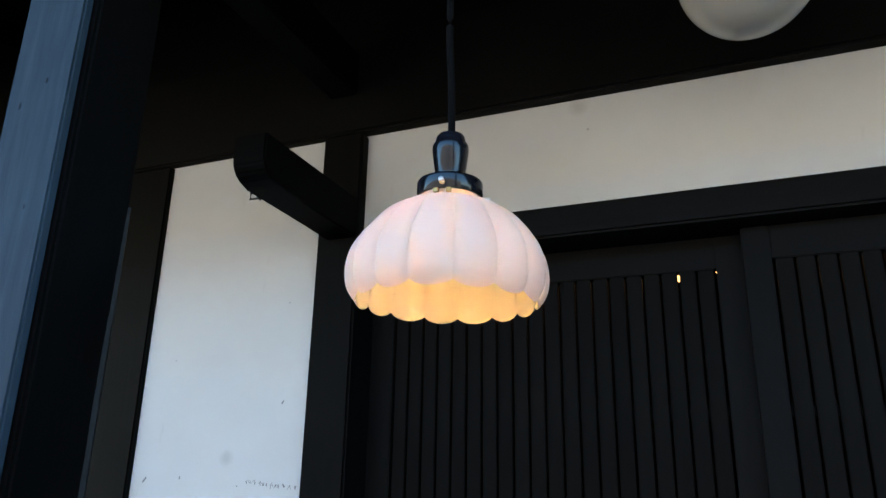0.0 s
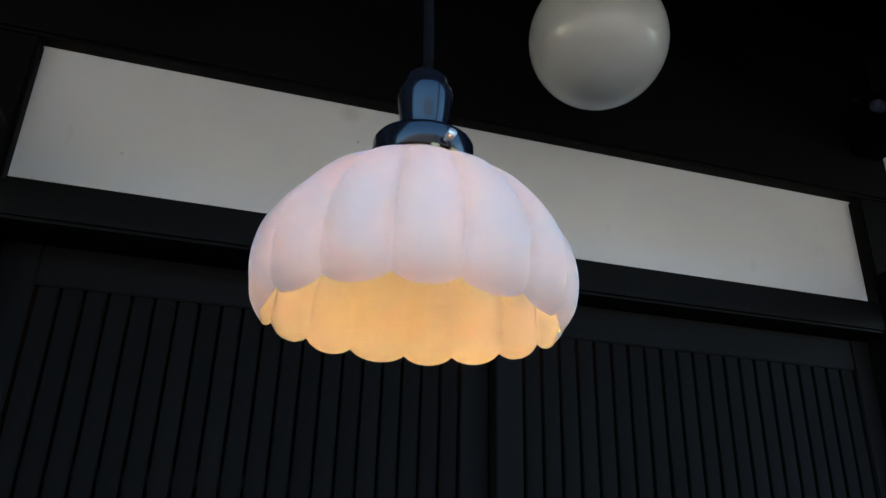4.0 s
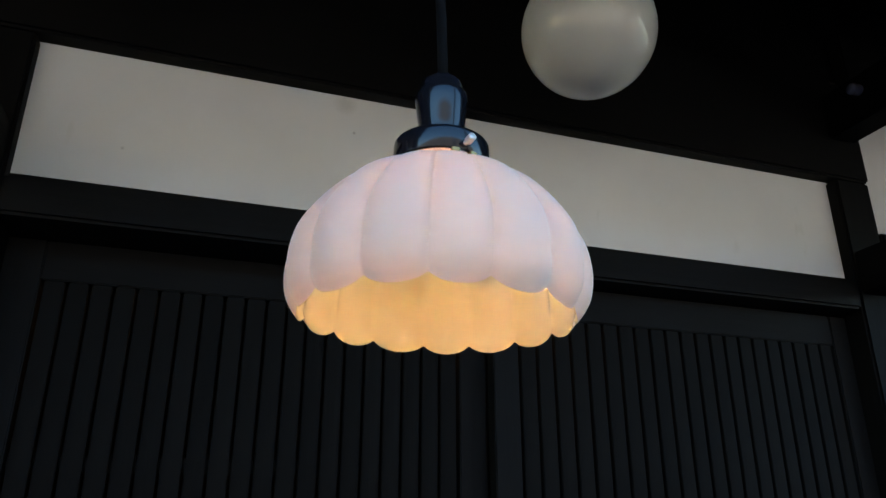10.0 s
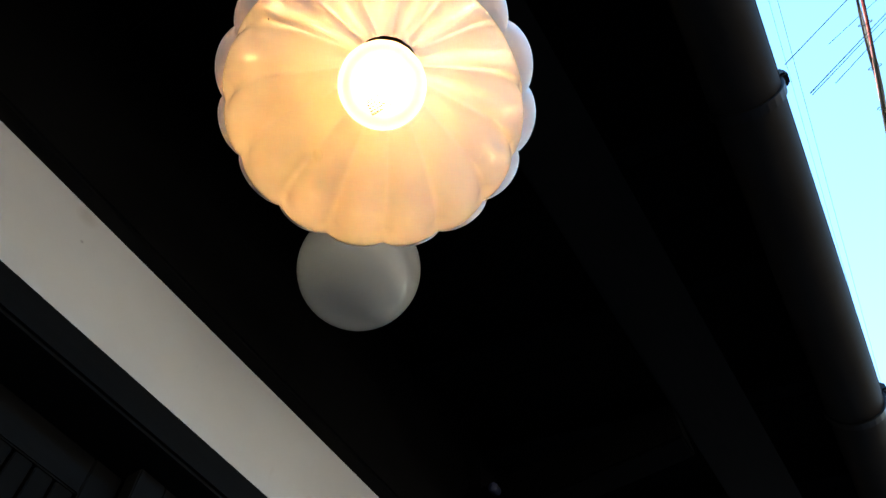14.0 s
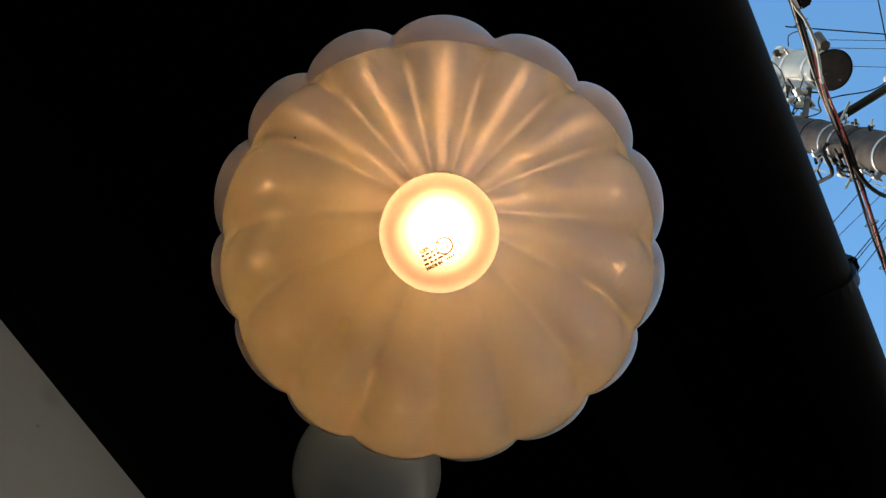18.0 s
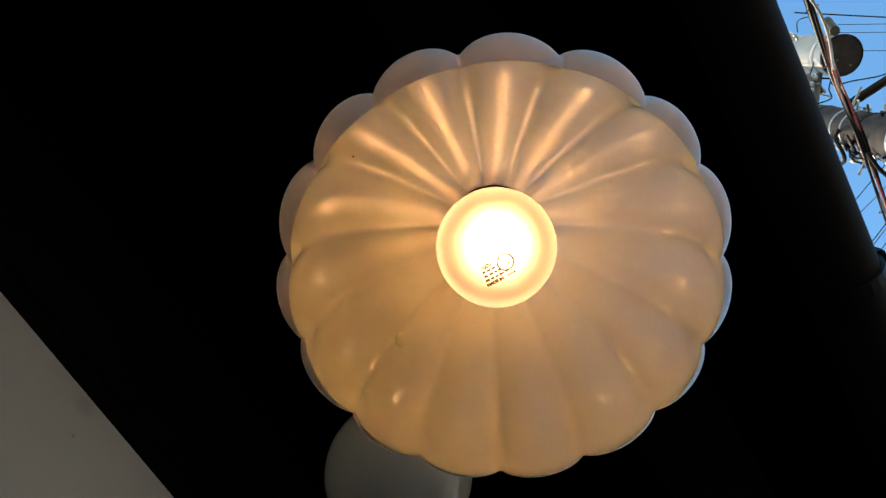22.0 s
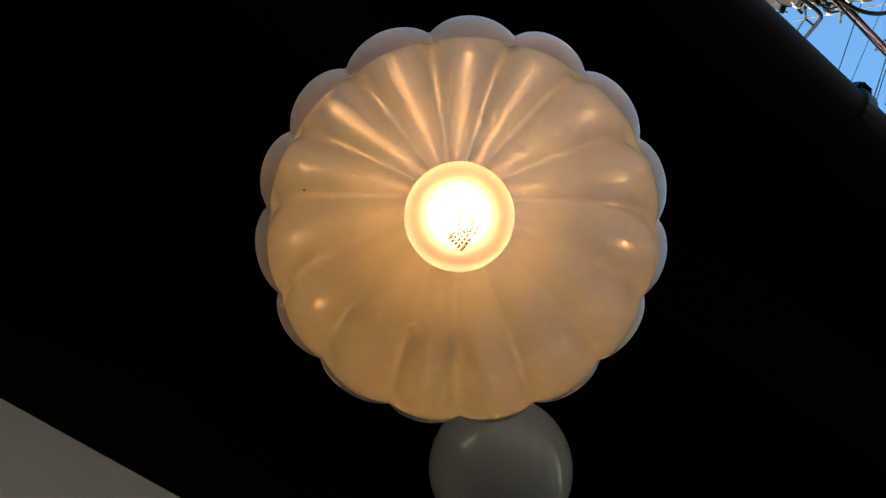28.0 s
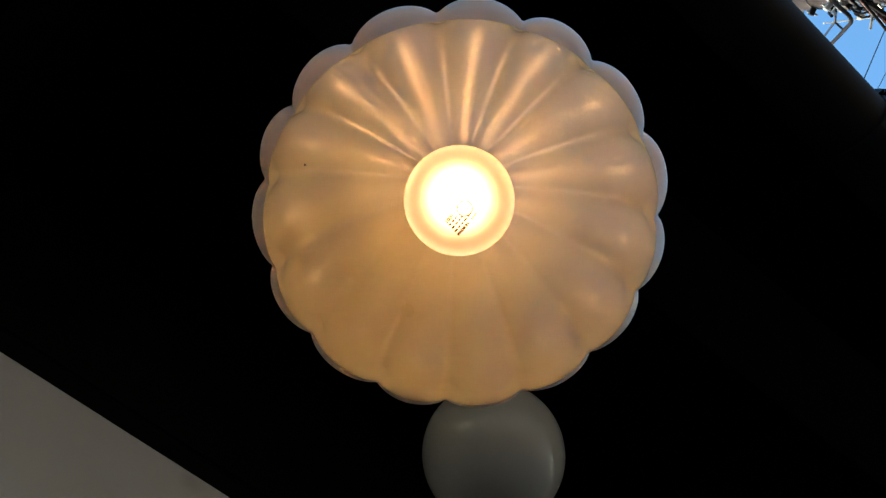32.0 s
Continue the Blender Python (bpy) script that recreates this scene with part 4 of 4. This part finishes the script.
    hook = smooth_run([(-0.06, 0.10, 5.97), (-0.055, 0.17, 5.89), (-0.02, 0.20, 5.82), (0.035, 0.21, 5.79), (0.09, 0.21, 5.83), (0.14, 0.21, 5.94), (0.243, 0.21, 6.19), (0.34, 0.21, 6.43), (0.50, 0.21, 6.80)])
    pipe = part("bent_pipe", tube(hook, 0.012, 12), RUBBER, p, "black bent cable pipe", True)
    part("sleeve", tube([(0.287, 0.21, 6.30), (0.331, 0.21, 6.41)], 0.016, 12), PORCELAIN, pipe, "white sleeve", True)
    part("pipe_brace", tube([(-0.03, 0.14, 5.93), (0.10, 0.19, 6.05), (0.30, 0.20, 6.50)], 0.007, 8), IRON, p, "thin iron brace", True)
    part("brace_tie", tube([(0.11, 0.19, 6.06), (0.165, 0.21, 6.0)], 0.007, 8), IRON, p)
    return p


utility_pole()


def transformer():
    t = thing("pole_transformer", (1.507, -2.457, H + 5.126), "light grey round transformer held beside the pole", "transformer")
    part("tank", lathe([(0, 0.0), (0.138, 0.0), (0.147, 0.012), (0.147, 0.70), (0.152, 0.705), (0.152, 0.725), (0.10, 0.76), (0, 0.76)], 48), GREY_PAINT, t, "light grey painted tank", True)
    # plate added so that the tank's underside carries its shade as colour
    part("base_plate", lathe([(0, -0.004), (0.143, -0.004), (0.143, -0.001), (0, -0.001)], 48), SHADED_BASE, t, "plate with the underside's shade in its dark brown")
    part("base_rim", lathe([(0.143, -0.012), (0.151, -0.012), (0.151, 0.016), (0.143, 0.016)], 48), IRON, t, "", True)
    part("drain_plug", lathe([(0, -0.02), (0.006, -0.02), (0.006, -0.0045), (0, -0.0045)], 16, (0.095, -0.02, 0)), GALVANISED, t, "", True)
    for z in (0.15, 0.50):
        h = part("hanger", bar((0.08, 0.11, z + 0.03), (0.19, 0.40, z - 0.34), 0.028, 0.040), CUTOUT, t, "dark steel hanger to the pole")
        part("hanger_bolt", tube([(0.10, 0.22, z - 0.12), (0.19, 0.20, z - 0.12)], 0.012, 8), GALVANISED, h)
        part("tank_strap", lathe([(0.147, z - 0.02), (0.151, z - 0.02), (0.151, z + 0.02), (0.147, z + 0.02)], 40), GREY_PAINT, t, "", True)
    part("brace", bar((0.02, 0.40, -0.02), (0.21, 0.42, 0.30), 0.02, 0.04), IRON, t, "dark flat brace")
    for k, a in enumerate((0.7, 1.15, 1.65, 3.0, 5.2)):
        c, s = math.cos(a), math.sin(a)
        prof = [(0, 0), (0.022, 0), (0.032, 0.02), (0.018, 0.03), (0.032, 0.05), (0.018, 0.06), (0.030, 0.08), (0.012, 0.11), (0, 0.11)]
        b = part("bushing", lathe(prof, 20, (0.185 * c, 0.185 * s, 0.52 + 0.05 * (k % 2))), PORCELAIN, t, "white porcelain bushing", True)
        part("arm", tube([(0.14 * c, 0.14 * s, 0.51), (0.20 * c, 0.20 * s, 0.515)], 0.012, 8), GALVANISED, b)
    # insulators and rods crowded between the tank and the pole
    rng = random.Random(14)
    for k in range(11):
        f = rng.uniform(0.25, 0.8)
        x, y, z = 0.08 + 0.11 * f + rng.uniform(-0.09, 0.05), 0.12 + 0.26 * f, rng.uniform(0.15, 0.75) - 0.3 * f
        tilt = Vector((rng.uniform(-1, 1), rng.uniform(-1, 1), rng.uniform(-0.4, 1))).normalized() * 0.05
        rod = part("rod", tube([(x - 3 * tilt.x, y - 3 * tilt.y, z - 3 * tilt.z), (x + tilt.x, y + tilt.y, z + tilt.z)], 0.007, 6), IRON if k % 3 else GALVANISED, t, "thin steel rod")
        if k % 2 == 0:
            bell = lathe([(0, -0.03), (0.018, -0.03), (0.03, -0.012), (0.016, -0.004), (0.028, 0.014), (0.012, 0.03), (0, 0.03)], 16)
            bmesh.ops.rotate(bell, verts=bell.verts, cent=(0, 0, 0), matrix=tilt.to_track_quat("Z", "Y").to_matrix())
            bmesh.ops.translate(bell, verts=bell.verts, vec=(x, y, z))
            part("insulator", bell, PORCELAIN, rod, "white porcelain insulator", True)
    for k in range(9):
        f = 0.2 + 0.07 * k
        x, y, z = 0.05 + 0.14 * f + rng.uniform(-0.10, 0.06), 0.10 + 0.30 * f, rng.uniform(0.0, 0.45) - 0.2 * f
        w = rng.uniform(0.018, 0.034)
        clamp = box(x - w, x + w, y - 0.6 * w, y + 0.6 * w, z - 0.8 * w, z + 0.8 * w, 0.004)
        bmesh.ops.rotate(clamp, verts=clamp.verts, cent=(x, y, z), matrix=Matrix.Rotation(rng.uniform(-0.7, 0.7), 3, "Y"))
        c = part("clamp", clamp, GALVANISED if k % 3 else IRON, t, "small bright steel clamp" if k % 3 else "small dark steel clamp")
        part("clamp_bolt", tube([(x - w - 0.015, y, z), (x + w + 0.015, y, z)], 0.006, 8), GALVANISED, c)
    for k, a in enumerate((0.55, 1.0, 1.4, 1.8, 2.3, 3.4)):
        c, s = math.cos(a), math.sin(a)
        run = smooth_run([(0.18 * c, 0.18 * s, 0.62), (0.27 * c, 0.27 * s, 0.58), (0.30 * c, 0.28 * s + 0.03, 0.42 - 0.03 * k), (0.22 * c + 0.06, 0.22 * s + 0.09, 0.34 - 0.04 * k), (0.2, 0.36, 0.10)], 5)
        part("lead", tube(run, 0.0045, 6), RUBBER, t, "thin black lead", True)
    for k in range(4):
        f = 0.25 + 0.17 * k
        x, y, z, w = 0.05 + 0.16 * f + rng.uniform(-0.08, 0.02), 0.12 + 0.28 * f, 0.20 - 0.25 * f, rng.uniform(0.035, 0.06)
        loop = [(x + w * math.cos(a), y + 0.8 * w * math.sin(a), z + 0.4 * w * math.cos(2 * a)) for a in (0.4 + 5.6 * i / 20 for i in range(21))]
        part("lead", tube(loop, 0.005, 6), RUBBER if k % 2 else PALE_CABLE, t, "thin lead in a round loop", True)
    cut = part("cutout", tube([(-0.19, -0.02, -0.02), (-0.19, -0.02, 0.0), (-0.245, -0.05, 0.10), (-0.25, -0.055, 0.115)], 0.036, 16), CUTOUT, t, "grey fuse cutout", True)
    part("cutout_arm", tube([(-0.22, -0.035, 0.06), (-0.13, 0.0, 0.10)], 0.014, 8), IRON, cut)
    part("cap", lathe([(0, 0), (0.03, 0), (0.03, 0.05), (0.018, 0.07), (0, 0.07)], 18, (-0.175, 0.06, 0.58)), CUTOUT, t, "grey cap on the side of the tank", True)
    part("cap_arm", tube([(-0.18, 0.06, 0.60), (-0.12, 0.05, 0.60)], 0.012, 8), GALVANISED, t)
    drop = smooth_run([(0.08, 0.12, 0.0), (0.13, 0.18, -0.10), (0.17, 0.06, -0.13), (0.20, -0.06, -0.24), (0.19, -0.13, -0.30), (0.168, -0.178, -0.316)], 6)
    part("lead", tube(drop, 0.005, 6), RUBBER, t, "black lead in a loose loop", True)
    drop = smooth_run([(0.09, 0.11, 0.0), (0.15, 0.20, -0.06), (0.17, 0.28, -0.22), (0.14, 0.40, -0.25)], 6)
    part("lead", tube(drop, 0.005, 6), RUBBER, t, "black lead in a loose loop", True)
    return t


transformer()


def bundle_z(x):
    """How the slack bundle runs, from its own origin."""
    return -0.08 + 0.19 * (x - 0.64) - 0.045 * max(0, min(1, (x - 1.25) / 0.3))


def cable_bundle():
    b = thing("cable_bundle", (0, -1.745, H + 3.68), "slack bundle of black, red and pale street cables", "cables")
    rng = random.Random(9)
    strands = [(RUBBER, 0.015, "thick black cable"), (RUBBER, 0.012, "black cable"), (RED_CABLE, 0.008, "red cable"), (PALE_CABLE, 0.008, "pale cable"), (RED_CABLE, 0.006, "red cable"), (RUBBER, 0.011, "black cable"), (PALE_CABLE, 0.006, "pale cable"), (RUBBER, 0.008, "black cable"), (PALE_CABLE, 0.004, "thin pale cable")]
    for k, (mat, r, lab) in enumerate(strands):
        a0, w, q = 2 * math.pi * k / len(strands), rng.uniform(1.6, 2.6), rng.uniform(0.7, 1.15)
        pts = []
        for i in range(101):
            x = -3.5 + 0.09 * i
            wide = 0.017 * q * (1 + 0.5 * max(0, min(1, 1.2 - x)))
            pts.append((x, wide * math.cos(a0 + w * x), bundle_z(x) + wide * math.sin(a0 + w * x) + 0.006 * math.sin(7 * x + k)))
        part("cable", tube(pts, 0.75 * r, 8), mat, b, lab, True)
    for i in range(9):
        x = 0.1 + 0.33 * i
        ring = [(x + 0.01 * math.sin(a), 0.038 * math.cos(a), bundle_z(x) + 0.038 * math.sin(a)) for a in (2 * math.pi * k / 12 for k in range(13))]
        part("tie", tube(ring, 0.003, 6), IRON, b, "", True)
    part("closure_box", box(0.585, 0.675, -0.032, 0.032, -0.205, -0.135, 0.010), IRON, b, "dark splice box under the bundle")
    part("cable", tube(smooth_run([(0.50, 0, -0.11), (0.62, 0.03, -0.14), (0.74, 0.03, -0.19), (0.86, 0.03, -0.19), (0.98, 0.03, -0.14), (1.05, 0.02, -0.08), (1.12, 0, -0.01)]), 0.008, 8), PALE_CABLE, b, "pale cable hanging in a slack loop", True)
    part("cable", tube(smooth_run([(1.66, 0, 0.05), (1.80, -0.02, 0.03), (1.95, -0.12, 0.10), (2.08, -0.30, 0.28), (2.2, -0.6, 0.62), (2.3, -0.9, 1.0)]), 0.012, 8), RUBBER, b, "black cable leaving the bundle in a curve", True)
    return b


cable_bundle()


def wire(points, r, sag, label="thin black overhead wire"):
    a, c = Vector(points[0]), Vector(points[1])
    pts = [a.lerp(c, i / 24) - Vector((0, 0, sag * 4 * (i / 24) * (1 - i / 24))) for i in range(25)]
    return solid("overhead_wire", tube(pts, r, 6), RUBBER, label, "wire", "", "overhead wires", True)


def beyond(d0, k0, d1, k1, more=1.2):
    """Two places on two sight lines from under the lamp, drawn out past both."""
    eye = Vector((-0.09, -0.045, H - 0.317))
    a, b = eye + Vector(d0) * k0, eye + Vector(d1) * k1
    return a - (b - a) * 0.6, b + (b - a) * more


for d0, k0, d1, k1, r in (
        ((0.4169, -0.3173, 0.8518), 4.4, (0.3782, -0.3883, 0.8404), 5.3, 0.004),
        ((0.4653, -0.3053, 0.8308), 4.4, (0.4372, -0.3546, 0.8265), 5.2, 0.0045),
        ((0.4680, -0.3060, 0.8290), 4.4, (0.4400, -0.3552, 0.8247), 5.2, 0.0035),
        ((0.4760, -0.3088, 0.8235), 4.4, (0.4617, -0.3330, 0.8222), 4.8, 0.0035),
        ((0.4322, -0.3152, 0.8449), 8.0, (0.4181, -0.3468, 0.8396), 8.6, 0.005),
        ((0.2141, -0.4064, 0.8883), 6.5, (0.2488, -0.4526, 0.8563), 7.0, 0.008),
        ((0.2330, -0.4151, 0.8794), 9.0, (0.2443, -0.4330, 0.8677), 9.3, 0.005),
        ((0.2434, -0.4144, 0.8770), 9.0, (0.2567, -0.4357, 0.8627), 9.4, 0.005),
        ((0.2642, -0.4092, 0.8734), 9.0, (0.2806, -0.4351, 0.8556), 9.5, 0.005),
        ((0.2124, -0.4576, 0.8634), 7.5, (0.2698, -0.4426, 0.8552), 7.7, 0.009)):
    wire(beyond(d0, k0, d1, k1, 3.0), 0.65 * r, 0.0)
solid("overhead_wire", tube(beyond((0.3638, -0.332, 0.8703), 7.0, (0.3846, -0.3535, 0.8527), 7.2, 6.0), 0.005, 6), PORCELAIN, "thin white overhead wire", "wire", "", "overhead wires", True)
# two wires that run along the street past the pole
wire(((-1.0, -2.2, H + 5.71), (12.0, -2.2, H + 9.28)), 0.0028, 0.0)
wire(((-1.0, -2.2, H + 5.95), (12.0, -2.2, H + 9.55)), 0.0022, 0.0)
